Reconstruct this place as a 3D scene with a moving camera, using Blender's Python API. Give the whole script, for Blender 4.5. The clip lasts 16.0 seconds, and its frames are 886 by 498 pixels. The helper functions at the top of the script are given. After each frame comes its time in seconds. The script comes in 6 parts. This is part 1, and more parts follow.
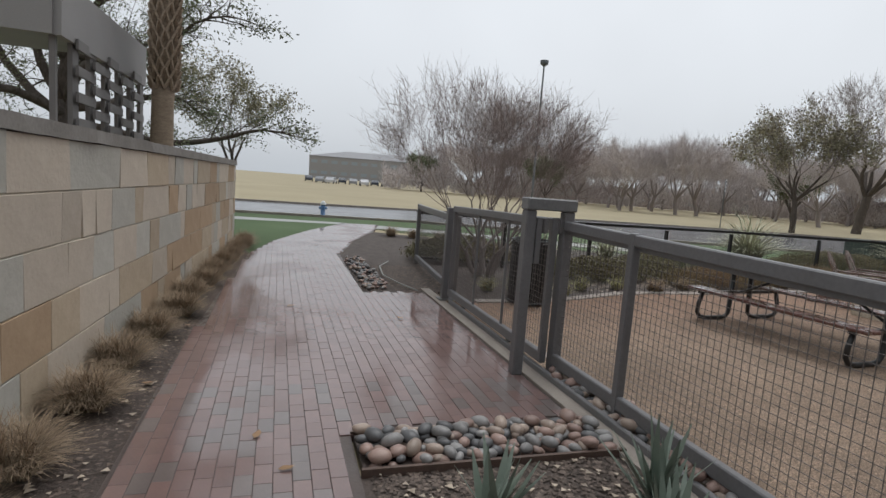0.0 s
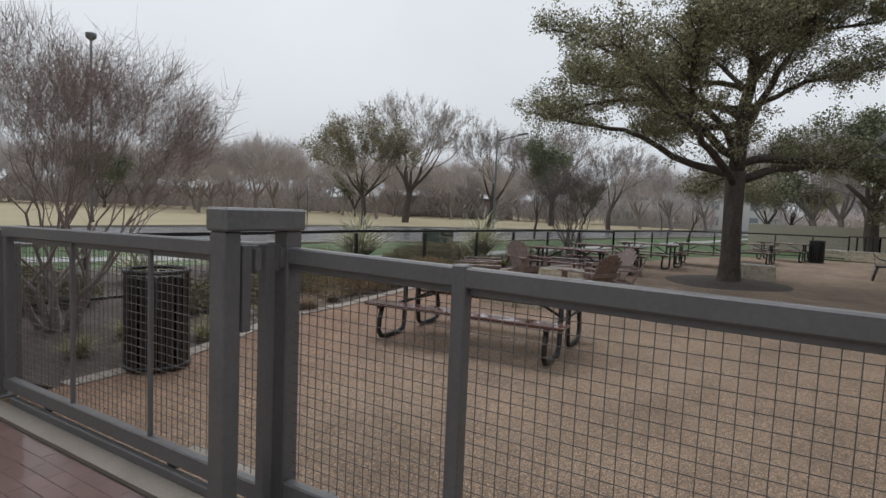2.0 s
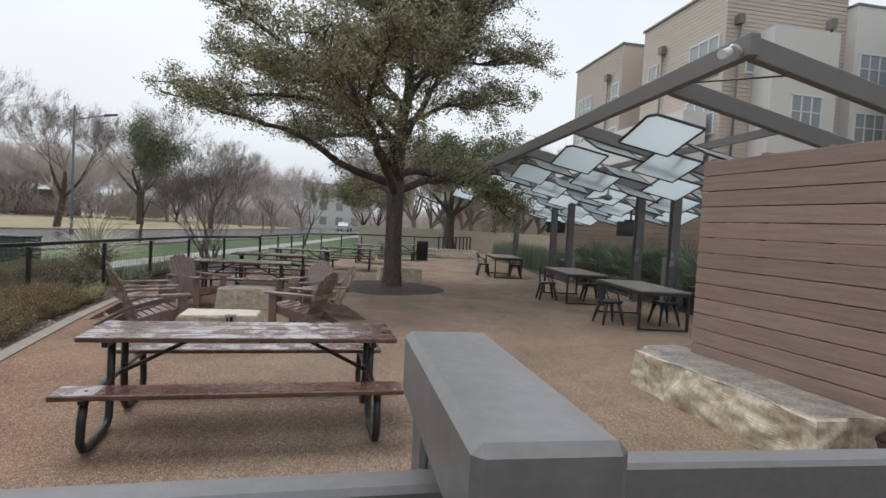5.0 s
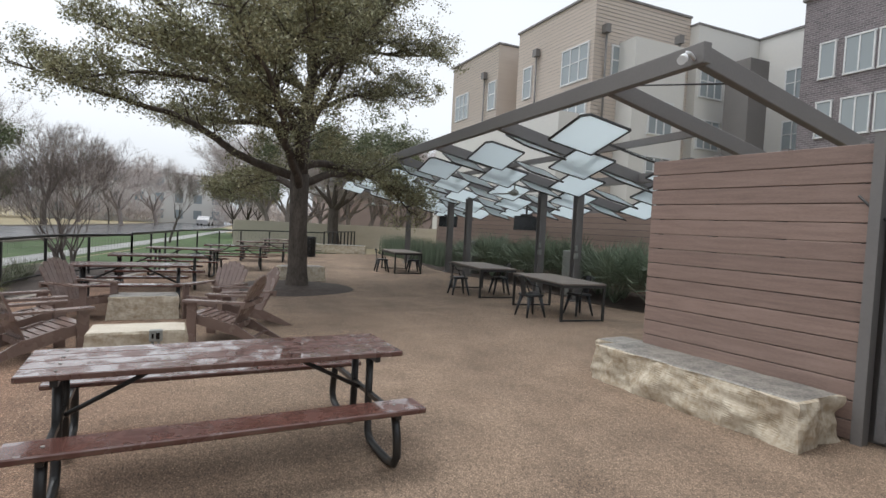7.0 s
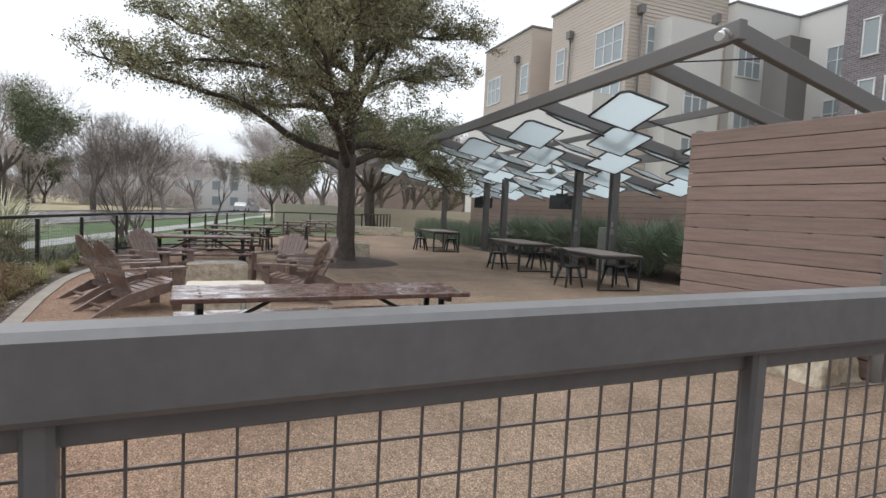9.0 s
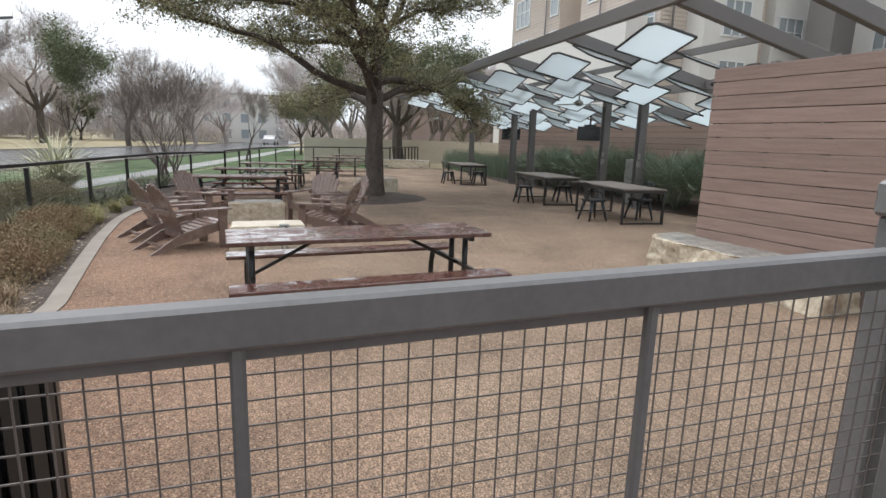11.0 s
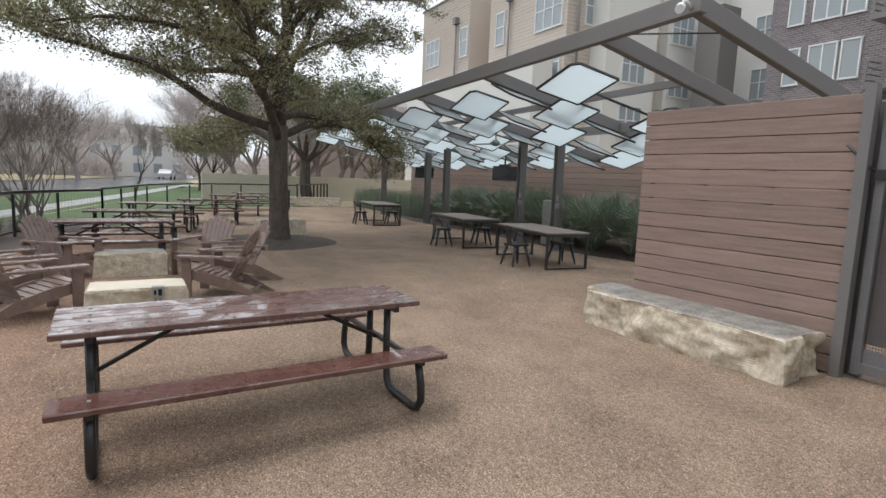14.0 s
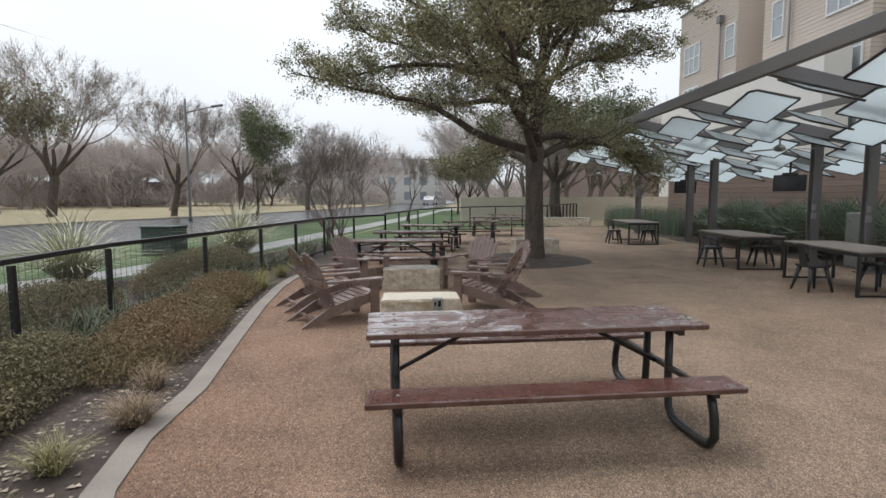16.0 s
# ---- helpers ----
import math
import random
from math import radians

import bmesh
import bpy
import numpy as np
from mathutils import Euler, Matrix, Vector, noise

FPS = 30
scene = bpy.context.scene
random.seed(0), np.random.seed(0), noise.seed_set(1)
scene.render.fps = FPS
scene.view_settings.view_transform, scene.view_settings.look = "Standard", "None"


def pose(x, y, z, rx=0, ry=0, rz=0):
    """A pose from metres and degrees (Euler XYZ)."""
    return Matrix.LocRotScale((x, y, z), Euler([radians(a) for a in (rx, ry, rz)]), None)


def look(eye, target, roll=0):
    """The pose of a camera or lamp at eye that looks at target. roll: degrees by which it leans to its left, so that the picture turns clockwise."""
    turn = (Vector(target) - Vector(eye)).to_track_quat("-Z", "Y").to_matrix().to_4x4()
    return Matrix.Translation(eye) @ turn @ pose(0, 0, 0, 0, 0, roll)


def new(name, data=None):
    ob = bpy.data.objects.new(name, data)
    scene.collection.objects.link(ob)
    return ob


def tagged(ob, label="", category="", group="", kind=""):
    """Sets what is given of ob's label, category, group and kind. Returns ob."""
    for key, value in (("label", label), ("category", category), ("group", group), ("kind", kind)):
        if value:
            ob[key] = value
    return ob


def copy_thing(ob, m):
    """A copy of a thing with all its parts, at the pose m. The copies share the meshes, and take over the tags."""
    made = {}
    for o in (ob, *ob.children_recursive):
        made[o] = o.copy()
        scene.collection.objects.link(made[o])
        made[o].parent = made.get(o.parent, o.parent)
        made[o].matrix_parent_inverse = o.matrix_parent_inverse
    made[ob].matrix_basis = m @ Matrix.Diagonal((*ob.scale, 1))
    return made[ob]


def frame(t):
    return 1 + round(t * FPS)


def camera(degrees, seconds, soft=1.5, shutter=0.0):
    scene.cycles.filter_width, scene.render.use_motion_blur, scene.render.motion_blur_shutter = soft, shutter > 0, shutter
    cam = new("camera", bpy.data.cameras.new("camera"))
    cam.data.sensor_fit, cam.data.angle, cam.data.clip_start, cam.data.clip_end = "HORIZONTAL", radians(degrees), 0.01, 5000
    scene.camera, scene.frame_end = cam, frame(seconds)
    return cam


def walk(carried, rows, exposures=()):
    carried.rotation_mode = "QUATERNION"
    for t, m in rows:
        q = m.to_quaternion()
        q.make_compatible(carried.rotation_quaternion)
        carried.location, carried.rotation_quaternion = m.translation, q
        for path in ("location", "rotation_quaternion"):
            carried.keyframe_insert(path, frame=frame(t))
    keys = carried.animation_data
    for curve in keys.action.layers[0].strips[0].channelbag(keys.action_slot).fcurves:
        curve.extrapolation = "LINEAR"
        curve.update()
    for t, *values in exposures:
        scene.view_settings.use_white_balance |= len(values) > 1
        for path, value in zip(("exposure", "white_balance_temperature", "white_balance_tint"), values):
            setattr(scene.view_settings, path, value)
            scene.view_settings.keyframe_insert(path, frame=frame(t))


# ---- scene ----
cam = camera(77.8, 16.0)
PATH = [
    (0, (-0.552, -0.341, 1.626), (0.031, 1.558, 1.392), 4.3),
    (0.5, (-0.398, 0.224, 1.619), (0.696, 1.887, 1.424), 4.7),
    (1, (-0.311, 0.819, 1.6), (1.092, 2.234, 1.432), 4.6),
    (1.5, (-0.205, 1.379, 1.567), (1.393, 2.571, 1.415), 3.7),
    (2, (-0.068, 1.909, 1.604), (1.647, 2.928, 1.458), 2.4),
    (2.5, (0.059, 2.397, 1.654), (1.903, 3.157, 1.504), 2.1),
    (3, (0.265, 2.775, 1.715), (2.205, 3.245, 1.58), 2.4),
    (3.5, (0.489, 3.172, 1.759), (2.479, 3.318, 1.627), 2.3),
    (4, (0.818, 3.453, 1.725), (2.811, 3.334, 1.605), 2.0),
    (4.2, (0.91, 3.585, 1.735), (2.9, 3.412, 1.632), 2.2),
    (6.3, (1.592, 4.901, 1.749), (3.457, 4.184, 1.658), 3.6),
    (6.5, (1.732, 4.956, 1.708), (3.577, 4.187, 1.627), 3.3),
    (7, (1.736, 5.165, 1.747), (3.554, 4.335, 1.663), 2.9),
    (7.5, (1.621, 5.291, 1.683), (3.421, 4.424, 1.611), 2.8),
    (8, (1.573, 5.343, 1.657), (3.265, 4.28, 1.575), 3.2),
    (8.5, (1.446, 5.537, 1.563), (3.13, 4.462, 1.466), 3.4),
    (9, (1.213, 5.717, 1.482), (3.068, 4.982, 1.345), 2.7),
    (9.2, (1.176, 5.877, 1.518), (3.064, 5.248, 1.31), 2.8),
    (11.3, (0.786, 5.823, 1.652), (2.636, 5.179, 1.247), 1.8),
    (11.5, (0.808, 5.834, 1.647), (2.653, 5.169, 1.254), 1.7),
    (12, (1.001, 5.686, 1.679), (2.833, 4.965, 1.325), 1.4),
    (12.5, (1.19, 5.565, 1.697), (3.008, 4.79, 1.389), 1.6),
    (13, (1.415, 5.557, 1.721), (3.211, 4.723, 1.439), 2.0),
    (13.5, (1.657, 5.534, 1.732), (3.408, 4.605, 1.463), 2.5),
    (14, (1.817, 5.531, 1.743), (3.568, 4.599, 1.487), 2.3),
    (14.5, (1.891, 5.616, 1.738), (3.674, 4.738, 1.511), 2.4),
    (15, (1.939, 5.685, 1.719), (3.802, 4.988, 1.516), 1.8),
    (15.5, (1.97, 5.781, 1.7), (3.931, 5.444, 1.497), 0.6),
    (16, (1.944, 5.736, 1.692), (3.932, 5.643, 1.494), -0.2),
]
walk(cam, [(t, look(eye, target, roll)) for t, eye, target, roll in PATH], [(0, 0.2), (0.5, 0.12), (1.5, 0.12), (3, 0.3), (4.2, 0.42), (6.5, 0.58), (9, 0.74), (11.5, 0.92), (12.5, 0.82), (14.5, 0.8), (15.2, 0.66), (16, 0.58)])

# world, sun, exposure
world = bpy.data.worlds.new("world")
scene.world = world
world.use_nodes = True
wn, wl = world.node_tree.nodes, world.node_tree.links
wn.clear()
sky = wn.new("ShaderNodeTexSky")
sky.sky_type, sky.sun_disc = "NISHITA", False
sky.sun_elevation, sky.sun_rotation = radians(68), radians(42)
sky.air_density, sky.dust_density, sky.ozone_density = 1.0, 6.0, 1.0
grey = wn.new("ShaderNodeHueSaturation")
grey.inputs["Saturation"].default_value = 0.13
cloud_pos = wn.new("ShaderNodeTexCoord")
cloud = wn.new("ShaderNodeTexNoise")
cloud.inputs["Scale"].default_value, cloud.inputs["Detail"].default_value = 1.6, 4
cloud_range = wn.new("ShaderNodeMapRange")
cloud_range.inputs["To Min"].default_value, cloud_range.inputs["To Max"].default_value = 0.85, 1.15
flat = wn.new("ShaderNodeMix")
flat.data_type = "RGBA"
flat.inputs[0].default_value = 0.6
flat.inputs[7].default_value = (6.3, 6.75, 7.3, 1)
mul = wn.new("ShaderNodeVectorMath")
mul.operation = "SCALE"
back = wn.new("ShaderNodeBackground")
back.inputs["Strength"].default_value = 0.115
out = wn.new("ShaderNodeOutputWorld")
wl.new(sky.outputs[0], grey.inputs["Color"])
wl.new(grey.outputs[0], flat.inputs[6])
wl.new(cloud_pos.outputs["Generated"], cloud.inputs["Vector"])
wl.new(cloud.outputs["Fac"], cloud_range.inputs["Value"])
wl.new(flat.outputs[2], mul.inputs[0])
wl.new(cloud_range.outputs[0], mul.inputs["Scale"])
wl.new(mul.outputs[0], back.inputs["Color"])
wl.new(back.outputs[0], out.inputs["Surface"])
sun = new("sun", bpy.data.lights.new("sun", "SUN"))
sun.data.energy, sun.data.angle, sun.data.color = 0.65, radians(40), (1.0, 1.0, 1.0)
sun.matrix_world = look((8, 9, 30), (0, 0, 0))


# ---- materials ----
def mat(name, col, rough=0.7, col2=None, scale=6.0, mixed=0.6, bump=0.2, fine=60.0, metal=0.0, wet=0.0, wetscale=0.9, spread=0.0, stretch=(1, 1, 1), spec=0.5, island=False):
    """Two scales of noise between two colours, fine bump, and patches of wet gloss."""
    m = bpy.data.materials.new(name)
    m.use_nodes = True
    n, l = m.node_tree.nodes, m.node_tree.links
    b = n["Principled BSDF"]
    col2 = col2 or tuple(c * 0.7 for c in col)
    tc, mp = n.new("ShaderNodeTexCoord"), n.new("ShaderNodeMapping")
    mp.inputs["Scale"].default_value = stretch
    l.new(tc.outputs["Object"], mp.inputs["Vector"])
    big, small = n.new("ShaderNodeTexNoise"), n.new("ShaderNodeTexNoise")
    big.inputs["Scale"].default_value, big.inputs["Detail"].default_value = scale, 6
    small.inputs["Scale"].default_value, small.inputs["Detail"].default_value = fine, 3
    for node in (big, small):
        l.new(mp.outputs[0], node.inputs["Vector"])
    add = n.new("ShaderNodeMath")
    add.operation = "ADD"
    half = n.new("ShaderNodeMath")
    half.operation = "MULTIPLY"
    half.inputs[1].default_value = 0.5
    l.new(big.outputs["Fac"], add.inputs[0])
    l.new(small.outputs["Fac"], add.inputs[1])
    l.new(add.outputs[0], half.inputs[0])
    ramp = n.new("ShaderNodeMapRange")
    ramp.inputs["From Min"].default_value, ramp.inputs["From Max"].default_value = 0.5 - 0.17 / max(mixed, 0.05), 0.5 + 0.17 / max(mixed, 0.05)
    l.new(half.outputs[0], ramp.inputs["Value"])
    mix = n.new("ShaderNodeMix")
    mix.data_type = "RGBA"
    mix.inputs[6].default_value, mix.inputs[7].default_value = (*col, 1), (*col2, 1)
    l.new(ramp.outputs[0], mix.inputs[0])
    colour = mix.outputs[2]
    if spread:
        hsv = n.new("ShaderNodeHueSaturation")
        rnd = n.new("ShaderNodeNewGeometry").outputs["Random Per Island"] if island else n.new("ShaderNodeObjectInfo").outputs["Random"]
        vr = n.new("ShaderNodeMapRange")
        vr.inputs["To Min"].default_value, vr.inputs["To Max"].default_value = 1 - spread, 1 + spread
        l.new(rnd, vr.inputs["Value"])
        l.new(vr.outputs[0], hsv.inputs["Value"])
        l.new(colour, hsv.inputs["Color"])
        colour = hsv.outputs[0]
    l.new(colour, b.inputs["Base Color"])
    b.inputs["Metallic"].default_value = metal
    b.inputs["Specular IOR Level"].default_value = spec
    if wet:
        wn_ = n.new("ShaderNodeTexNoise")
        wn_.inputs["Scale"].default_value, wn_.inputs["Detail"].default_value = wetscale, 4
        l.new(n.new("ShaderNodeNewGeometry").outputs["Position"], wn_.inputs["Vector"])
        wr = n.new("ShaderNodeMapRange")
        wr.inputs["From Min"].default_value, wr.inputs["From Max"].default_value = 0.38, 0.54
        wr.inputs["To Min"].default_value, wr.inputs["To Max"].default_value = rough, rough * (1 - wet)
        l.new(wn_.outputs["Fac"], wr.inputs["Value"])
        l.new(wr.outputs[0], b.inputs["Roughness"])
    else:
        rr = n.new("ShaderNodeMapRange")
        rr.inputs["To Min"].default_value, rr.inputs["To Max"].default_value = max(rough - 0.12, 0.02), min(rough + 0.12, 1)
        l.new(big.outputs["Fac"], rr.inputs["Value"])
        l.new(rr.outputs[0], b.inputs["Roughness"])
    if bump:
        bp = n.new("ShaderNodeBump")
        bp.inputs["Strength"].default_value, bp.inputs["Distance"].default_value = bump, 0.01
        l.new(half.outputs[0], bp.inputs["Height"])
        l.new(bp.outputs[0], b.inputs["Normal"])
    return m


M_STEEL = mat("grey_steel_paint", (0.145, 0.143, 0.146), 0.42, (0.20, 0.197, 0.2), 3, 0.8, 0.1, 40, metal=0.1)
M_CAP = mat("weathered_galvanised", (0.17, 0.17, 0.17), 0.4, (0.24, 0.24, 0.24), 5, 0.9, 0.1, 40, metal=0.2)
M_WIRE = mat("dark_wire", (0.17, 0.15, 0.14), 0.5, None, 8, 0.5, 0)
M_BLACK = mat("black_metal", (0.016, 0.016, 0.017), 0.35, (0.03, 0.03, 0.03), 8, 0.5, 0.05)
M_PLASTIC = mat("brown_coated_planks", (0.135, 0.062, 0.05), 0.36, (0.095, 0.045, 0.038), 3, 0.8, 0.08, 70, wet=0.75, wetscale=3.0, stretch=(6, 1, 6))
M_TABLETOP = mat("wet_table_planks", (0.15, 0.078, 0.066), 0.42, (0.105, 0.056, 0.048), 3, 0.8, 0.03, 70, spec=0.6, wet=0.6, wetscale=6.0, stretch=(6, 1, 6))
M_ADIR = mat("brown_recycled_boards", (0.235, 0.168, 0.145), 0.36, (0.175, 0.122, 0.105), 4, 0.6, 0.1, 50, wet=0.5, wetscale=4.0)
M_DG = mat("decomposed_granite", (0.285, 0.206, 0.146), 0.9, (0.19, 0.134, 0.094), 2.5, 1.1, 1.0, 90)
gn, gl = M_DG.node_tree.nodes, M_DG.node_tree.links
gpos, gsep, grng, gmix = gn.new("ShaderNodeNewGeometry"), gn.new("ShaderNodeSeparateXYZ"), gn.new("ShaderNodeMapRange"), gn.new("ShaderNodeMix")
gmix.data_type, gmix.blend_type = "RGBA", "MULTIPLY"
gmix.inputs[7].default_value = (0.95, 0.79, 0.735, 1)
grng.inputs["From Min"].default_value, grng.inputs["From Max"].default_value = 4.6, 7.0
gb = gn["Principled BSDF"]
gsrc = gb.inputs["Base Color"].links[0].from_socket
gl.new(gpos.outputs["Position"], gsep.inputs[0])
gl.new(gsep.outputs["Y"], grng.inputs["Value"])
gl.new(grng.outputs[0], gmix.inputs[0])
gl.new(gsrc, gmix.inputs[6])
last = gmix.outputs[2]
for sc, lo, hi in ((150, 0.62, 1.34), (75, 0.45, 1.48), (22, 0.75, 1.22), (0.9, 0.80, 1.14)):
    sp, sr, sm_ = gn.new("ShaderNodeTexNoise"), gn.new("ShaderNodeMapRange"), gn.new("ShaderNodeMix")
    sp.inputs["Scale"].default_value, sp.inputs["Detail"].default_value = sc, 2
    sr.inputs["From Min"].default_value, sr.inputs["From Max"].default_value = 0.33, 0.67
    sr.inputs["To Min"].default_value, sr.inputs["To Max"].default_value = lo, hi
    sm_.data_type, sm_.blend_type = "RGBA", "MULTIPLY"
    sm_.inputs[0].default_value = 1.0
    gl.new(gpos.outputs["Position"], sp.inputs["Vector"])
    gl.new(sp.outputs["Fac"], sr.inputs["Value"])
    gl.new(last, sm_.inputs[6])
    gl.new(sr.outputs[0], sm_.inputs[7])
    last = sm_.outputs[2]
gl.new(last, gb.inputs["Base Color"])
M_GRIT = mat("grit", (0.38, 0.275, 0.195), 0.9, (0.23, 0.16, 0.115), 9, 0.8, 0.3, 60, spread=0.4, island=True)
M_MULCH = mat("wet_bark_mulch", (0.085, 0.062, 0.05), 0.8, (0.034, 0.025, 0.021), 6, 1.0, 1.0, 70)
M_CHIP = mat("bark_chips", (0.17, 0.13, 0.105), 0.8, (0.04, 0.028, 0.022), 9, 0.8, 0.4, 60, spread=0.5, island=True)
M_CONC = mat("concrete", (0.33, 0.29, 0.25), 0.75, (0.22, 0.19, 0.165), 2.5, 0.8, 0.3, 60)
M_WALK = mat("wet_concrete_walk", (0.30, 0.295, 0.28), 0.35, (0.23, 0.23, 0.225), 1.2, 0.6, 0.1, 40)
M_ROAD = mat("wet_road", (0.12, 0.125, 0.13), 0.22, (0.09, 0.092, 0.10), 0.4, 0.8, 0.05, 30)
M_DRY = mat("dormant_grass", (0.38, 0.32, 0.20), 0.95, (0.29, 0.25, 0.16), 0.12, 0.8, 0.5, 12)
M_GREEN = mat("winter_rye_grass", (0.075, 0.125, 0.042), 0.9, (0.055, 0.092, 0.034), 0.5, 0.8, 0.8, 60)
M_BRICK = mat("wet_clay_paver", (0.205, 0.13, 0.116), 0.22, (0.16, 0.11, 0.102), 4, 0.7, 0.04, 70, spec=1.0, wet=0.75, spread=0.1)
M_BRICKS = mat("wet_clay_pavers", (0.205, 0.13, 0.116), 0.22, (0.16, 0.11, 0.102), 4, 0.7, 0.04, 70, spec=1.0, wet=0.75, spread=0.1, island=True)
M_BRICKG = mat("grey_clay_paver", (0.175, 0.14, 0.13), 0.22, (0.14, 0.117, 0.11), 4, 0.7, 0.04, 70, spec=1.0, wet=0.75, spread=0.12)
M_SAND = mat("joint_sand", (0.09, 0.068, 0.06), 0.7, None, 8, 0.8, 0.4, 60, wet=0.5)
M_PEB = [mat("river_stone_" + k, c, 0.4, tuple(v * 0.6 for v in c), 9, 0.8, 0.1, 50, spread=0.25) for k, c in
         (("tan", (0.40, 0.31, 0.25)), ("grey", (0.30, 0.29, 0.28)), ("dark", (0.12, 0.12, 0.122)), ("rose", (0.34, 0.23, 0.19)))]
M_LIME = mat("rough_limestone", (0.61, 0.555, 0.45), 0.85, (0.38, 0.305, 0.215), 7, 1.3, 1.0, 22)
M_LIMETOP = mat("sawn_limestone_top", (0.36, 0.335, 0.295), 0.5, (0.12, 0.115, 0.11), 5, 1.3, 0.2, 40)
M_WHITESTONE = mat("pale_limestone_top", (0.66, 0.61, 0.52), 0.6, (0.48, 0.42, 0.33), 4, 0.8, 0.2, 40)
M_BLK = [mat("wall_stone_" + k, c, 0.8, d, 5, 0.9, 0.6, 30, spread=0.12) for k, c, d in
         (("cream", (0.52, 0.45, 0.37), (0.45, 0.385, 0.31)), ("ochre", (0.43, 0.31, 0.20), (0.37, 0.26, 0.165)),
          ("grey", (0.47, 0.45, 0.40), (0.40, 0.38, 0.33)), ("buff", (0.46, 0.375, 0.275), (0.39, 0.31, 0.22)))]
M_PALEWALL = mat("pale_ashlar", (0.56, 0.51, 0.43), 0.85, (0.47, 0.42, 0.34), 1.2, 0.8, 0.4, 12, stretch=(1, 1, 3))
M_MORTAR = mat("mortar", (0.55, 0.50, 0.41), 0.9, None, 6, 0.6, 0.4)
M_COPING = mat("coping", (0.27, 0.25, 0.23), 0.75, (0.19, 0.175, 0.16), 3, 0.8, 0.5, 40)
M_BOARD = mat("cedar_board", (0.315, 0.222, 0.188), 0.6, (0.215, 0.148, 0.125), 2.2, 1.25, 0.2, 30, spread=0.09, stretch=(1, 1, 12))
M_DARKWOOD = mat("brown_board", (0.34, 0.25, 0.21), 0.65, (0.25, 0.18, 0.15), 2.2, 0.8, 0.2, 30, spread=0.1, stretch=(1, 1, 12))
M_RUST = mat("rusty_steel", (0.12, 0.075, 0.056), 0.7, (0.08, 0.055, 0.045), 8, 0.9, 0.3, 50)
M_GUN = mat("gunmetal_chair", (0.055, 0.058, 0.062), 0.32, (0.04, 0.042, 0.046), 5, 0.6, 0.02, 40, metal=0.4)
M_PERG = mat("pergola_steel", (0.155, 0.148, 0.147), 0.5, (0.195, 0.185, 0.18), 2, 0.6, 0.05, 30)
M_BARK = mat("dark_bark", (0.125, 0.102, 0.085), 0.9, (0.045, 0.036, 0.03), 8, 1.0, 1.0, 30, stretch=(1, 1, 0.35))
M_TWIG = mat("twigs", (0.31, 0.27, 0.25), 0.9, (0.24, 0.205, 0.19), 3, 0.6, 0)
M_DARKTWIG = mat("wet_grey_twigs", (0.20, 0.168, 0.155), 0.85, (0.15, 0.125, 0.115), 3, 0.6, 0)
# distance haze is put into the next two colours: paler than real wood
M_HAZETWIG = mat("haze_paled_far_twigs", (0.54, 0.49, 0.475), 0.95, (0.46, 0.41, 0.395), 0.5, 0.6, 0)
M_HAZEBARK = mat("haze_paled_far_bark", (0.30, 0.26, 0.245), 0.95, (0.25, 0.215, 0.20), 0.5, 0.6, 0)
M_REDTWIG = mat("reddish_twigs", (0.34, 0.28, 0.255), 0.9, (0.27, 0.215, 0.195), 3, 0.6, 0)
M_PALMBARK = mat("palm_bark", (0.36, 0.285, 0.21), 0.9, (0.22, 0.165, 0.115), 8, 1.0, 0.8, 30, stretch=(1, 1, 3))
M_OAK = mat("live_oak_leaves", (0.23, 0.245, 0.14), 0.6, (0.29, 0.26, 0.15), 0.9, 1.0, 0, 20, spread=0.45, island=True)
M_LEAFD = mat("dark_green_leaves", (0.13, 0.16, 0.09), 0.6, (0.16, 0.17, 0.09), 0.9, 1.0, 0, 20, spread=0.4, island=True)
M_LEAFB = mat("sparse_brown_green_leaves", (0.24, 0.24, 0.14), 0.6, (0.27, 0.22, 0.15), 0.9, 1.0, 0, 20, spread=0.4, island=True)
M_PALMLEAF = mat("palmetto_leaves", (0.165, 0.215, 0.155), 0.42, (0.21, 0.25, 0.17), 2, 0.8, 0, 20, spread=0.4, island=True)
M_STRAW = mat("straw_grass", (0.37, 0.285, 0.195), 0.9, (0.22, 0.155, 0.10), 3, 0.8, 0, 20, spread=0.4, island=True)
M_LIMEGRASS = mat("pale_green_grass", (0.24, 0.25, 0.11), 0.8, (0.33, 0.27, 0.14), 2, 0.8, 0, 20, spread=0.35, island=True)
M_ARCH = mat("arching_palm_leaves", (0.42, 0.44, 0.31), 0.6, (0.48, 0.46, 0.33), 2, 0.8, 0, 20, spread=0.3, island=True)
M_BLUEGRASS = mat("blue_green_blades", (0.10, 0.135, 0.085), 0.7, (0.17, 0.17, 0.10), 2, 0.8, 0, 20, spread=0.35, island=True)
M_ABELIA = mat("bronze_shrub_leaves", (0.27, 0.165, 0.10), 0.8, (0.21, 0.185, 0.10), 1.4, 1.0, 0, 20, spread=0.2, island=True)
M_GSHRUB = mat("olive_shrub_leaves", (0.17, 0.175, 0.10), 0.8, (0.24, 0.19, 0.11), 1.4, 1.0, 0, 20, spread=0.2, island=True)
M_AGAVE = mat("agave_blades", (0.20, 0.24, 0.195), 0.5, (0.15, 0.19, 0.15), 5, 0.7, 0, 30, spread=0.15, island=True)
M_DRYLEAF = mat("dry_leaf", (0.30, 0.17, 0.08), 0.6, None, 9, 0.8, 0.1)
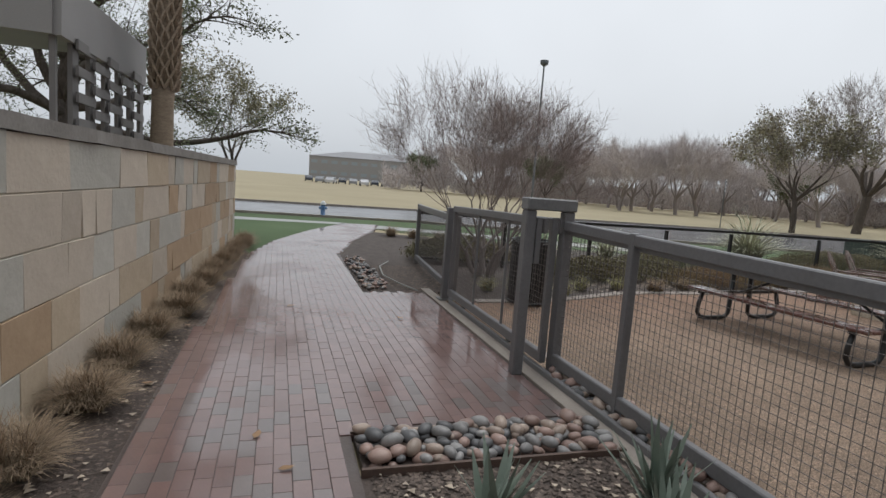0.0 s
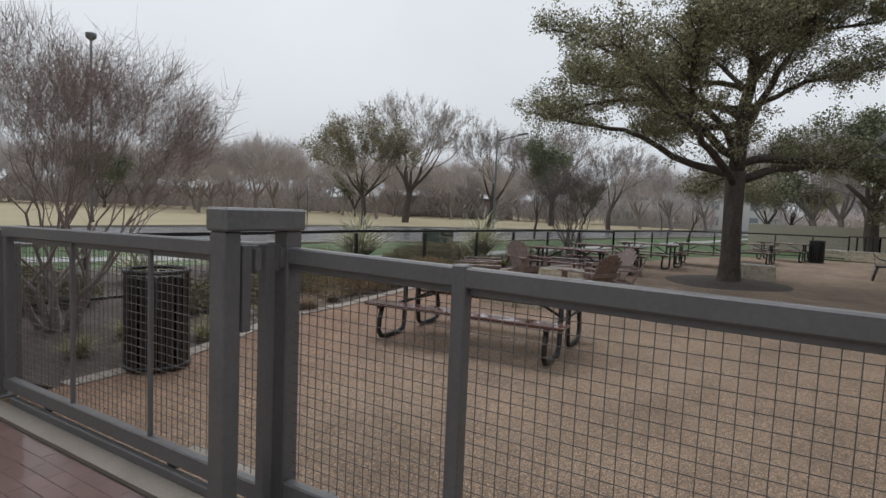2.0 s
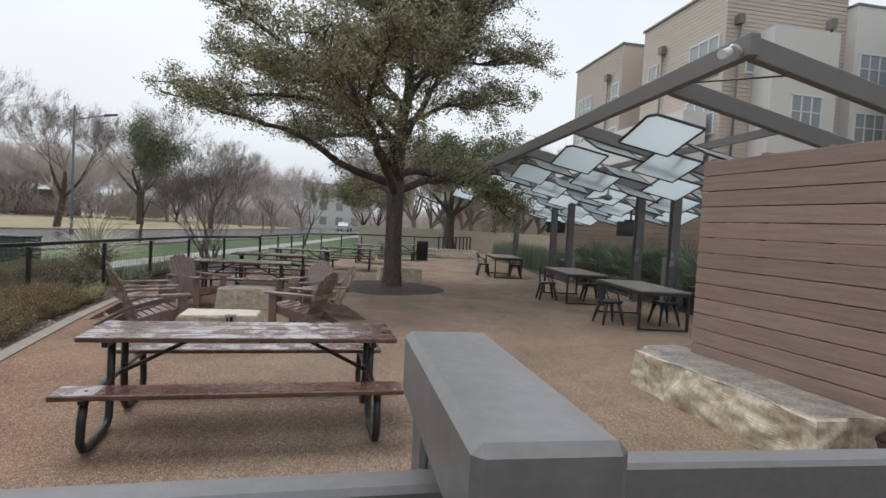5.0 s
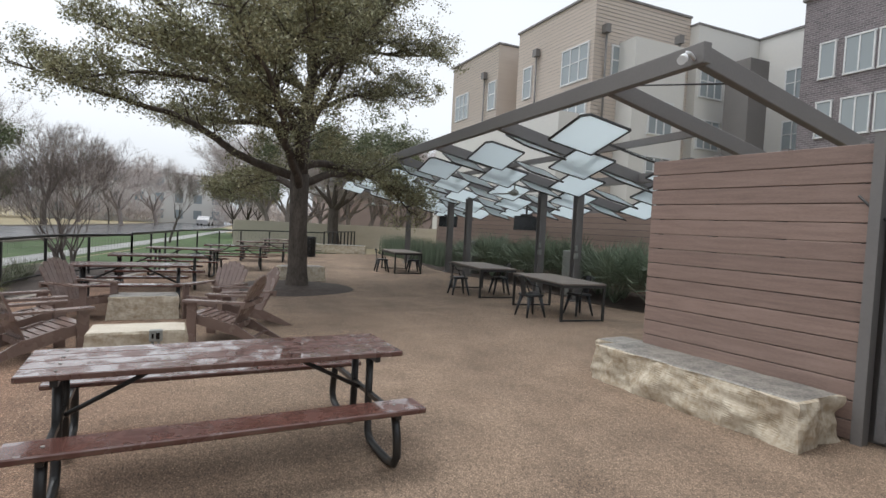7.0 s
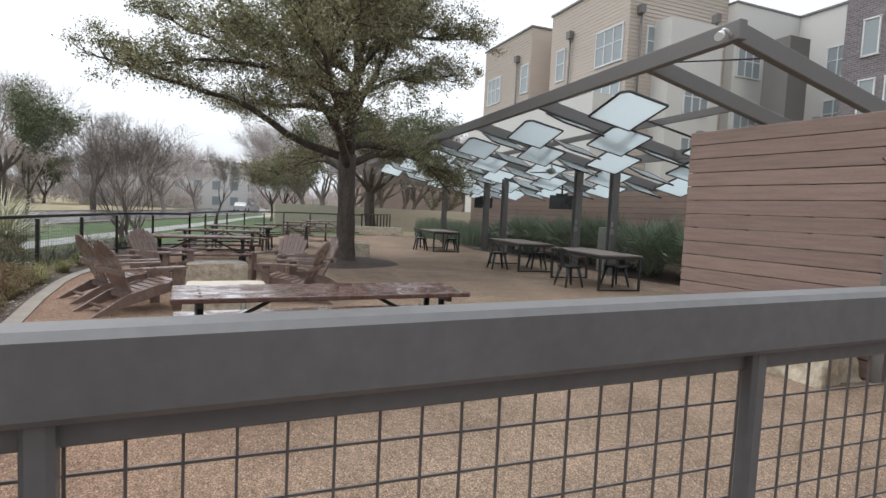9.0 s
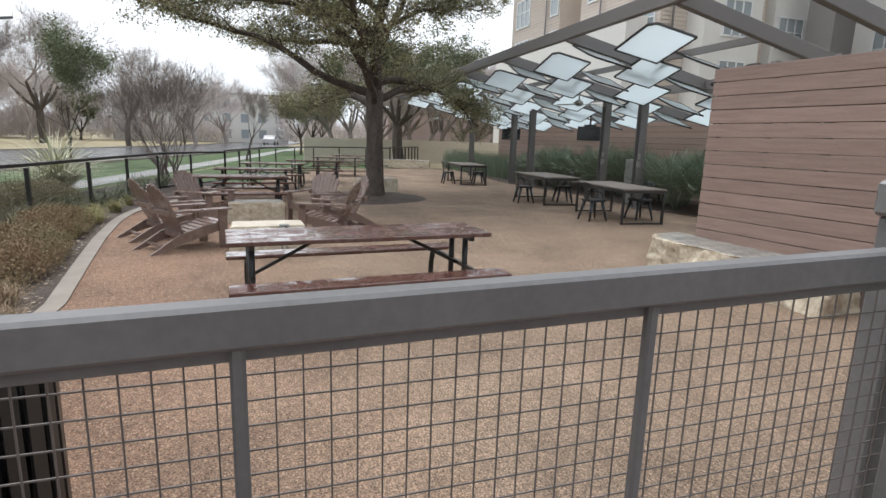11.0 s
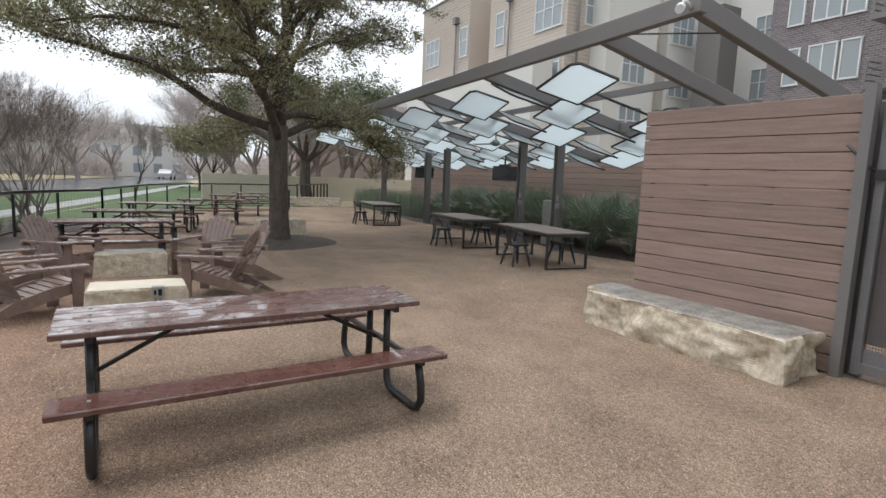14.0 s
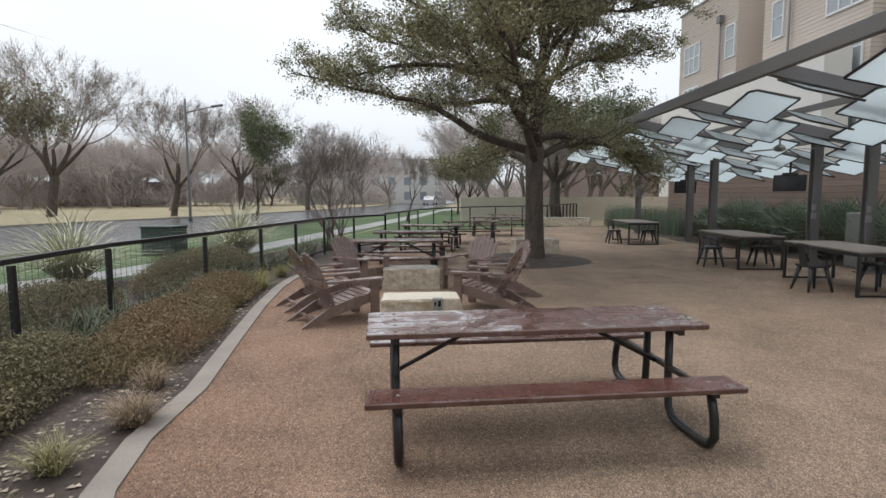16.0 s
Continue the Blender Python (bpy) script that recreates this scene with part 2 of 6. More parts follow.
M_TANSIDE = mat("tan_lap_siding", (0.58, 0.51, 0.45), 0.8, (0.52, 0.45, 0.395), 1.0, 0.8, 0.1, 9, stretch=(0.3, 0.3, 6))
M_WHITESIDE = mat("pale_fibre_panel", (0.68, 0.67, 0.64), 0.8, (0.62, 0.61, 0.59), 0.4, 0.6, 0.05, 9)
M_DARKBRICK = mat("dark_brick", (0.185, 0.168, 0.175), 0.85, (0.13, 0.118, 0.126), 1.5, 0.9, 0.3, 14, stretch=(1, 1, 3))
dn, dl = M_DARKBRICK.node_tree.nodes, M_DARKBRICK.node_tree.links
dbr, dmp, dmix = dn.new("ShaderNodeTexBrick"), dn.new("ShaderNodeMapping"), dn.new("ShaderNodeMix")
dmp.inputs["Rotation"].default_value = (radians(90), 0, 0)
dbr.inputs["Scale"].default_value, dbr.inputs["Mortar Size"].default_value = 1.0, 0.014
dbr.inputs["Brick Width"].default_value, dbr.inputs["Row Height"].default_value = 0.3, 0.11
dbr.inputs["Color1"].default_value, dbr.inputs["Color2"].default_value, dbr.inputs["Mortar"].default_value = (0.8, 0.8, 0.8, 1), (1.25, 1.2, 1.2, 1), (1.9, 1.9, 1.9, 1)
dmix.data_type, dmix.blend_type = "RGBA", "MULTIPLY"
dmix.inputs[0].default_value = 1.0
db = dn["Principled BSDF"]
dl.new(dn.new("ShaderNodeTexCoord").outputs["Object"], dmp.inputs["Vector"])
dl.new(dmp.outputs[0], dbr.inputs["Vector"])
dl.new(db.inputs["Base Color"].links[0].from_socket, dmix.inputs[6])
dl.new(dbr.outputs["Color"], dmix.inputs[7])
dl.new(dmix.outputs[2], db.inputs["Base Color"])
M_PINKBRICK = mat("red_brick_far", (0.34, 0.27, 0.25), 0.85, (0.29, 0.23, 0.215), 1.0, 0.8, 0.1, 9)
M_WHITE = mat("white_paint", (0.75, 0.76, 0.77), 0.5, (0.68, 0.69, 0.70), 3, 0.5, 0.02)
M_ROOF = mat("grey_roof", (0.27, 0.27, 0.28), 0.5, None, 1, 0.5, 0)
M_FASCIA = mat("grey_fascia", (0.30, 0.29, 0.285), 0.6, (0.26, 0.25, 0.245), 1.2, 0.6, 0.05)
M_TOP = mat("grey_brown_top", (0.24, 0.205, 0.18), 0.6, (0.18, 0.155, 0.135), 4, 0.7, 0.1)
M_SLAT = mat("grey_slats", (0.19, 0.18, 0.175), 0.6, (0.15, 0.14, 0.14), 4, 0.7, 0.1)
M_UTIL = mat("green_cabinet_paint", (0.035, 0.055, 0.045), 0.45, None, 3, 0.5, 0.05)
M_LAMP = mat("lamp_grey", (0.12, 0.13, 0.13), 0.5, None, 3, 0.5, 0)
M_BOX = mat("grey_pvc", (0.30, 0.31, 0.29), 0.5, (0.24, 0.25, 0.23), 8, 0.6, 0.05)
M_HYD = mat("blue_hydrant_paint", (0.10, 0.20, 0.38), 0.4, None, 6, 0.6, 0.05)
M_SCREEN = mat("dark_screen", (0.012, 0.012, 0.013), 0.25, None, 3, 0.3, 0)
M_CAR = [mat("car_paint_" + k, c, 0.25, None, 3, 0.3, 0) for k, c in (("white", (0.6, 0.6, 0.62)), ("silver", (0.3, 0.31, 0.33)), ("dark", (0.05, 0.06, 0.08)))]


def glassy(name, col, rough, through_=0.0):
    m = bpy.data.materials.new(name)
    m.use_nodes = True
    b = m.node_tree.nodes["Principled BSDF"]
    b.inputs["Base Color"].default_value = (*col, 1)
    b.inputs["Roughness"].default_value = rough
    b.inputs["Transmission Weight"].default_value = through_
    return m


# the reflected sky is put into the pane's pale blue-grey base colour
M_PANE = glassy("sky_tinted_pane", (0.30, 0.34, 0.36), 0.06)
for m_ in (M_TABLETOP, M_PLASTIC):
    tn, tl = m_.node_tree.nodes, m_.node_tree.links
    film, film_pos, film_map = tn.new("ShaderNodeTexNoise"), tn.new("ShaderNodeNewGeometry"), tn.new("ShaderNodeMapRange")
    film.inputs["Scale"].default_value, film.inputs["Detail"].default_value, film.inputs["Distortion"].default_value = 4.5, 5, 1.2
    film_map.inputs["From Min"].default_value, film_map.inputs["From Max"].default_value = 0.47, 0.53
    film_map.inputs["To Min"].default_value = 0.12
    tl.new(film_pos.outputs["Position"], film.inputs["Vector"])
    tl.new(film.outputs["Fac"], film_map.inputs["Value"])
    tl.new(film_map.outputs[0], tn["Principled BSDF"].inputs["Coat Weight"])
    tn["Principled BSDF"].inputs["Coat Roughness"].default_value = 0.02
    tn["Principled BSDF"].inputs["Coat IOR"].default_value = 1.7
M_FROST = bpy.data.materials.new("frosted_glass")
M_FROST.use_nodes = True
fn, fl = M_FROST.node_tree.nodes, M_FROST.node_tree.links
fn.remove(fn["Principled BSDF"])
trl, dif, gls, mixa, mixb = (fn.new("ShaderNodeBsdfTranslucent"), fn.new("ShaderNodeBsdfDiffuse"), fn.new("ShaderNodeBsdfAnisotropic"), fn.new("ShaderNodeMixShader"), fn.new("ShaderNodeMixShader"))
trl.inputs["Color"].default_value = (0.86, 0.92, 0.94, 1)
dif.inputs["Color"].default_value = (0.55, 0.62, 0.65, 1)
gls.inputs["Roughness"].default_value = 0.3
mixa.inputs[0].default_value = 0.25
mixb.inputs[0].default_value = 0.06
fl.new(trl.outputs[0], mixa.inputs[1])
fl.new(dif.outputs[0], mixa.inputs[2])
fl.new(mixa.outputs[0], mixb.inputs[1])
fl.new(gls.outputs[0], mixb.inputs[2])
fl.new(mixb.outputs[0], fn["Material Output"].inputs["Surface"])


# ---- mesh helpers ----
def box(bm, c, s, rz=0.0, rx=0.0, ry=0.0, bevel=0.0):
    """A box of size s about c, turned by degrees."""
    m = Matrix.Translation(c) @ Euler((radians(rx), radians(ry), radians(rz))).to_matrix().to_4x4() @ Matrix.Diagonal((*s, 1))
    made = bmesh.ops.create_cube(bm, size=1.0, matrix=m)
    if bevel:
        edges = list({e for v in made["verts"] for e in v.link_edges})
        bmesh.ops.bevel(bm, geom=edges, offset=bevel, segments=1, affect="EDGES", profile=0.5)
    return made


def bar(bm, a, b, w, h, bevel=0.0):
    """A square bar from a to b."""
    a, b = Vector(a), Vector(b)
    q = (b - a).to_track_quat("X", "Z")
    m = Matrix.Translation((a + b) / 2) @ q.to_matrix().to_4x4() @ Matrix.Diagonal(((b - a).length, w, h, 1))
    made = bmesh.ops.create_cube(bm, size=1.0, matrix=m)
    if bevel:
        bmesh.ops.bevel(bm, geom=list({e for v in made["verts"] for e in v.link_edges}), offset=bevel, segments=1, affect="EDGES", profile=0.5)


def tube(bm, pts, r, seg=8, caps=True):
    """A round tube along points; r: one radius or one a point."""
    pts = [Vector(p) for p in pts]
    rs = r if isinstance(r, (list, tuple)) else [r] * len(pts)
    rings, side = [], None
    for i, p in enumerate(pts):
        d = (pts[min(i + 1, len(pts) - 1)] - pts[max(i - 1, 0)]).normalized()
        if side is None:
            side = d.orthogonal().normalized()
        side = (side - d * side.dot(d)).normalized()
        up = d.cross(side)
        rings.append([bm.verts.new(p + (side * math.cos(a) + up * math.sin(a)) * rs[i]) for a in (math.tau * k / seg for k in range(seg))])
    for a, b in zip(rings, rings[1:]):
        for k in range(seg):
            bm.faces.new((a[k], a[(k + 1) % seg], b[(k + 1) % seg], b[k])).smooth = seg > 4
    if caps:
        bm.faces.new(rings[0][::-1])
        bm.faces.new(rings[-1])


def poly(bm, pts, z0, z1):
    """An upright prism over a plan outline."""
    lo, hi = [bm.verts.new((x, y, z0)) for x, y in pts], [bm.verts.new((x, y, z1)) for x, y in pts]
    bm.faces.new(hi)
    bm.faces.new(lo[::-1])
    for k in range(len(pts)):
        n = (k + 1) % len(pts)
        bm.faces.new((lo[k], lo[n], hi[n], hi[k]))
    bmesh.ops.recalc_face_normals(bm, faces=bm.faces[:])


def part(name, bm, material, parent=None, label="", kind=""):
    """Links a bmesh as one mesh object under a thing or a part."""
    me = bpy.data.meshes.new(name)
    bm.to_mesh(me)
    bm.free()
    for mt in (material if isinstance(material, (list, tuple)) else [material]):
        me.materials.append(mt)
    ob = new(name, me)
    ob.parent = parent
    return tagged(ob, label, kind=kind)


def raw(name, verts, faces, material, parent=None, label="", kind="", smooth=False):
    me = bpy.data.meshes.new(name)
    me.from_pydata([tuple(v) for v in verts], [], faces)
    me.materials.append(material)
    if smooth:
        me.shade_smooth()
    ob = new(name, me)
    ob.parent = parent
    return tagged(ob, label, kind=kind)


def thing(name, label, category, m=None, group="", kind=""):
    ob = new(name)
    ob.empty_display_size = 0.1
    if m is not None:
        ob.matrix_world = m
    return tagged(ob, label, category, group, kind)


def B():
    return bmesh.new()


def one(name, material, build, parent=None, label="", kind="", category=""):
    bm = B()
    build(bm)
    ob = part(name, bm, material, parent, label, kind)
    return tagged(ob, category=category)


# ---- ground and paving ----
one("ground", M_DRY, lambda bm: poly(bm, [(-900, -900), (900, -900), (900, 900), (-900, 900)], -0.6, -0.06), label="dormant tan lawn reaching the horizon", kind="structure")


def strip(pts, w0, w1):
    """An outline on both sides of a line: w0 to its left, w1 to its right."""
    left, right = [], []
    for i, p in enumerate(pts):
        a, b = Vector(pts[max(i - 1, 0)]), Vector(pts[min(i + 1, len(pts) - 1)])
        d = (b - a).normalized()
        n = Vector((-d.y, d.x))
        left.append(tuple(Vector(p) + n * w0))
        right.append(tuple(Vector(p) - n * w1))
    return right + left[::-1]


def ribbon(bm, pts, w0, w1, z0, z1):
    """A band along a line, as a chain of four-cornered prisms."""
    line = strip(pts, w0, w1)
    n = len(pts)
    r, l = line[:n], line[n:][::-1]
    rows = [[bm.verts.new((*p, z)) for p, z in ((l[i], z1), (r[i], z1), (r[i], z0), (l[i], z0))] for i in range(n)]
    for a, b in zip(rows, rows[1:]):
        for k in range(4):
            bm.faces.new((a[k], b[k], b[(k + 1) % 4], a[(k + 1) % 4]))
    bm.faces.new(rows[0])
    bm.faces.new(rows[-1][::-1])
    bmesh.ops.recalc_face_normals(bm, faces=bm.faces[:])


ROAD_N = [(-60, 21), (-20, 22.4), (-2, 22.4), (5, 21.8), (12, 19.6), (18.5, 17.4), (24.5, 15.2), (29, 14.2), (36, 12.6), (50, 8.5), (80, 2), (160, -8)]
ROAD_F = [(-60, 30), (-20, 31), (-3, 31), (7, 31), (20, 31), (30, 30), (38, 27), (50, 21), (66, 16), (80, 12.5), (110, 7.6), (170, 0)]


def road(bm):
    lo = [bm.verts.new((x, y, -0.045)) for x, y in ROAD_N]
    hi = [bm.verts.new((x, y, -0.045)) for x, y in ROAD_F]
    for k in range(len(lo) - 1):
        bm.faces.new((lo[k], lo[k + 1], hi[k + 1], hi[k]))


one("road", M_ROAD, road, label="wet grey asphalt street", kind="structure")
one("kerb", M_CONC, lambda bm: (ribbon(bm, ROAD_N, 0.0, 0.18, -0.2, 0.05)), label="concrete kerb on the near side of the street", kind="structure")
one("kerb", M_CONC, lambda bm: (ribbon(bm, ROAD_F, 0.18, 0.0, -0.2, 0.05)), label="concrete kerb on the far side of the street", kind="structure")
WALK = [(-30, 20.4), (-2, 20.2), (1.5, 19.8), (5, 18.4), (10, 15.8), (14.5, 13.0), (17.6, 12.1), (22.4, 11.1), (28.7, 9.9), (40, 7.6), (60, 3.8), (90, -2)]
one("lawn_strip", M_GREEN, lambda bm: poly(bm, [(x, y - 0.2) for x, y in ROAD_N[1:11]] + [(80, 1), (60, 2.2), (40, 5.8), (30.5, 7.8), (27, 8.6), (22.4, 9.6), (17, 10.7), (14.9, 11.2), (10, 13.4), (5, 15.4), (2.6, 18.0), (-1.5, 18.6), (-20, 12)], -0.2, -0.045), label="green winter grass between fence and street", kind="structure")
one("pavement", M_WALK, lambda bm: ribbon(bm, WALK, 0.0, 1.2, -0.2, -0.03), label="wet concrete pavement along the street", kind="structure")
one("lawn", M_GREEN, lambda bm: poly(bm, [(-1.05, 11.1), (-0.66, 13.1), (0.24, 15.9), (1.6, 18.9), (-9, 19.1), (-9, 12.3), (-1.45, 12.3)], -0.2, -0.02), label="green lawn at the end of the stone wall", kind="structure")
one("mulch_bed", M_MULCH, lambda bm: poly(bm, [(-2.6, -3), (-1.36, -3), (-1.35, 2.6), (-1.34, 4.45), (-1.23, 7.85), (-1.05, 11.1), (-1.4, 12.4), (-2.6, 12.4)], -0.2, -0.015), label="dark bark mulch along the stone wall", kind="structure")
one("mulch_bed", M_MULCH, lambda bm: poly(bm, [(-0.10, -3), (1.70, -3), (1.70, 2.5), (-0.10, 2.5)], -0.2, -0.02), label="dark bark mulch beside the brick path", kind="structure")
KERB = [(2.2, 6.87), (3.2, 6.92), (4.1, 7.2), (5.0, 7.56), (5.7, 7.68), (6.7, 7.68), (8.36, 7.90), (10.3, 8.14), (12, 8.28), (13.0, 8.28), (14.1, 8.15), (15.2, 7.7), (17, 7.1), (18.8, 6.6), (20.4, 5.9)]
one("mulch_bed", M_MULCH, lambda bm: poly(bm, [(0.68, 7.55), (2.0, 7.55), (2.15, 6.87)] + KERB[1:] + [(22, 9.4), (17, 10.4), (14.9, 11.1), (10, 13.2), (5, 15.0), (2.33, 16.6), (1.4, 14.0), (0.76, 11.3)], -0.2, -0.012), label="mulched planting bed inside and outside the fence", kind="structure")
one("patio", M_DG, lambda bm: poly(bm, [(1.70, -3)] + [(1.70, 6.87)] + KERB + [(21.5, 5.6), (25, 4.8), (29.2, 2.2), (30.0, -1.0), (31, -4.5), (25, -4.6), (12.5, -4.6), (10.5, -4.6), (7.5, -3.5), (4.4, -3)], -0.2, 0.0), label="tan decomposed granite patio", kind="structure")
one("path_edge", M_CONC, lambda bm: ribbon(bm, KERB, 0.09, 0.09, -0.2, 0.015), label="pale concrete edging between bed and patio", kind="structure")
one("far_lawn", M_GREEN, lambda bm: poly(bm, [(21.5, 5.75), (25, 4.9), (29.2, 2.4), (30.3, -0.8), (32, -2.5), (60, -4), (60, 3), (30, 7.6), (22.4, 9.4), (20.5, 6.3)], -0.2, -0.03), label="green grass beyond the patio", kind="structure")
one("bed_back", M_MULCH, lambda bm: poly(bm, [(7.3, -4.0), (10.7, -4.3), (12.0, -3.95), (17, -4.1), (21.4, -3.6), (27, -4.4), (31, -4.5), (31, -9), (7.3, -9)], -0.2, 0.012), label="mulch bed under the palmettos", kind="structure")
one("yard", M_CONC, lambda bm: poly(bm, [(-30, -40), (4.2, -40), (4.2, -3.05), (-30, -3.05)], -0.3, -0.05), label="plain paving beyond the gate", kind="structure")
one("path_bed", M_SAND, lambda bm: poly(bm, [(-1.60, -3), (-0.10, -3), (-0.05, 3.03), (1.68, 3.03), (1.68, 7.52), (0.66, 7.52), (0.76, 11.3), (1.4, 14.0), (2.33, 16.6), (2.95, 19.3), (1.7, 19.4), (0.24, 15.9), (-0.66, 13.1), (-1.05, 11.1), (-1.23, 7.85), (-1.34, 4.45), (-1.35, 2.6)], -0.2, -0.012), label="sand bed under the pavers", kind="structure")

# gate track kerb
track = thing("gate_track", "concrete strip with a steel gate rail along the brick path", "gate track", kind="structure")
one("strip", M_CONC, lambda bm: box(bm, (1.67, 3.0, -0.09), (0.14, 9.4, 0.21)), track)
one("rail", M_STEEL, lambda bm: (box(bm, (1.765, 2.6, 0.03), (0.045, 8.2, 0.07), bevel=0.006)), track)


# ---- street fence ----
def railing(name, pts, h, label, mesh=True, step=None, rail=0.07, post=0.06, cross=0.1):
    """Square posts, a flat top rail and a wire mesh between them, along a line of posts."""
    root = thing(name, label, "fence")
    for x, y in pts:
        one("post", M_BLACK, lambda bm: box(bm, (x, y, h / 2 - 0.15), (post, post, h + 0.2)), root)
    for a, b in zip(pts, pts[1:]):
        one("rail", M_BLACK, lambda bm: bar(bm, (*a, h), (*b, h), rail, 0.06, 0.006), root)
        one("rail", M_BLACK, lambda bm: bar(bm, (*a, 0.1), (*b, 0.1), 0.04, 0.04), root)
        if mesh:
            def wires(bm):
                A, C = Vector(a), Vector(b)
                n = int((C - A).length / cross)
                for k in range(1, n):
                    p = A.lerp(C, k / n)
                    box(bm, (p.x, p.y, (h + 0.1) / 2), (0.004, 0.004, h - 0.1))
                for k in range(1, int((h - 0.1) / cross)):
                    z = 0.1 + k * cross
                    bar(bm, (*a, z), (*b, z), 0.004, 0.004)
            one("wire_mesh", M_WIRE, wires, root)
    return root


FENCE = [(2.2, 10.45), (4.0, 10.2), (5.9, 10.0), (7.8, 9.95), (9.6, 9.95), (11.7, 9.45), (13.9, 9.1), (15.7, 8.75), (17.8, 8.4), (19.1, 7.7), (20.3, 6.8)]
railing("street_fence", FENCE, 1.02, "dark metal fence with wire mesh along the planted bed")
railing("street_fence", [(20.3, 6.8), (22.0, 6.4), (23.6, 6.05), (25.2, 5.7), (26.6, 5.0), (28.0, 4.1), (29.3, 3.1), (30.2, 1.7), (30.7, 0.2), (31.0, -1.2)], 1.06, "dark metal fence curving round the end of the patio", mesh=True, cross=0.2)


def picket(pts, h):
    root = thing("picket_gate", "dark metal picket gate before a pale stone wall", "gate")
    for a, b in zip(pts, pts[1:]):
        A, C = Vector(a), Vector(b)
        one("rail", M_BLACK, lambda bm: (bar(bm, (*a, h), (*b, h), 0.06, 0.06)), root)
        one("rail", M_BLACK, lambda bm: (bar(bm, (*a, 0.15), (*b, 0.15), 0.06, 0.06)), root)
        for k in range(5):
            p = A.lerp(C, k / 4)
            one("post", M_BLACK, lambda bm: box(bm, (p.x, p.y, h / 2), (0.07, 0.07, h)), root)


picket([(31.0, -1.2), (33.0, -2.6), (35.2, -4.0)], 1.1)


# ---- gate fence beside the path, on x = 1.8 ----
def panel_fence(name, label, y0, y1, x, tz, bz, posts, slope=0.0, tilt=0.0):
    root = thing(name, label, "fence")
    X = lambda y: x + tilt * (y - y0)
    Z = lambda y: tz + slope * (y - y0)
    one("top_rail", M_STEEL, lambda bm: bar(bm, (X(y0), y0, Z(y0) + 0.008), (X(y1), y1, Z(y1) + 0.008), 0.06, 0.084, 0.008), root)
    one("bottom_rail", M_STEEL, lambda bm: bar(bm, (X(y0), y0, bz), (X(y1), y1, bz), 0.06, 0.10, 0.008), root)
    one("inner_rail", M_STEEL, lambda bm: bar(bm, (X(y0) + 0.02, y0, Z(y0) - 0.05), (X(y1) + 0.02, y1, Z(y1) - 0.05), 0.03, 0.032, 0.003), root)
    for y, w in posts:
        one("post", M_STEEL, lambda bm: box(bm, (X(y), y, (Z(y) + 0.056) / 2 if w > 0.06 else (Z(y) + bz) / 2), (w, w, Z(y) + 0.06 if w > 0.06 else Z(y) - bz), bevel=0.006), root)

    def wires(bm):
        n = int((y1 - y0) / 0.052)
        for k in range(1, n):
            y = y0 + (y1 - y0) * k / n
            box(bm, (X(y) + 0.03, y, (Z(y) + bz) / 2), (0.0032, 0.0032, Z(y) - bz - 0.1))
        for k in range(int((Z(y1) - bz - 0.12) / 0.052) + 1):
            bar(bm, (X(y0) + 0.035, y0, bz + 0.08 + k * 0.052), (X(y1) + 0.035, y1, bz + 0.08 + k * 0.052), 0.0032, 0.0032)
    one("wire_mesh", M_WIRE, wires, root)
    return root


panel_fence("mesh_fence", "grey steel fence panels with wire mesh beside the brick path", -2.2, 3.94, 1.88, 1.27, 0.14, [(2.97, 0.066), (0.6, 0.066), (-1.7, 0.066)], slope=0.0105)
gate = panel_fence("sliding_gate", "grey steel sliding gate with wire mesh, closed across the path", 3.98, 6.85, 1.79, 1.353, 0.14, [(4.01, 0.06), (6.8, 0.055), (4.98, 0.028), (5.87, 0.028)], slope=-0.021)
for y in (4.75, 6.2):
    def wheel(bm):
        bmesh.ops.create_cone(bm, cap_ends=True, segments=14, radius1=0.05, radius2=0.05, depth=0.025, matrix=Matrix.Translation((1.79, y, 0.1)) @ Euler((0, radians(90), 0)).to_matrix().to_4x4())
        box(bm, (1.80, y, 0.13), (0.07, 0.06, 0.04))
    one("wheel", M_BLACK, wheel, gate)
panel_fence("mesh_fence", "grey steel mesh fence panel at the edge of the mulch bed", 7.0, 10.42, 1.90, 1.14, 0.12, [(7.03, 0.09), (7.7, 0.05), (10.4, 0.07)], tilt=0.085)

guide = thing("gate_guide", "grey steel portal of two posts with a weathered cap", "gate post")
one("post", M_STEEL, lambda bm: box(bm, (1.535, 3.99, 0.732), (0.095, 0.10, 1.464), bevel=0.008), guide)
one("post", M_STEEL, lambda bm: box(bm, (1.905, 3.99, 0.732), (0.095, 0.10, 1.464), bevel=0.008), guide)
one("cap", M_CAP, lambda bm: box(bm, (1.72, 3.99, 1.518), (0.48, 0.14, 0.105), bevel=0.01), guide)
for x in (1.69, 1.845):
    def roller(bm):
        bmesh.ops.create_cone(bm, cap_ends=True, segments=14, radius1=0.03, radius2=0.03, depth=0.13, matrix=Matrix.Translation((x, 4.0, 1.33)))
        box(bm, (x, 4.0, 1.33), (0.035, 0.09, 0.10))
    one("roller", M_PERG, roller, guide)
one("bracket", M_STEEL, lambda bm: box(bm, (1.62, 3.97, 1.2), (0.05, 0.05, 0.4), bevel=0.004), guide)
catch = thing("gate_post", "grey steel catch post with a base plate", "gate post")
one("post", M_STEEL, lambda bm: box(bm, (1.76, 6.95, 0.66), (0.10, 0.10, 1.30), bevel=0.006), catch)
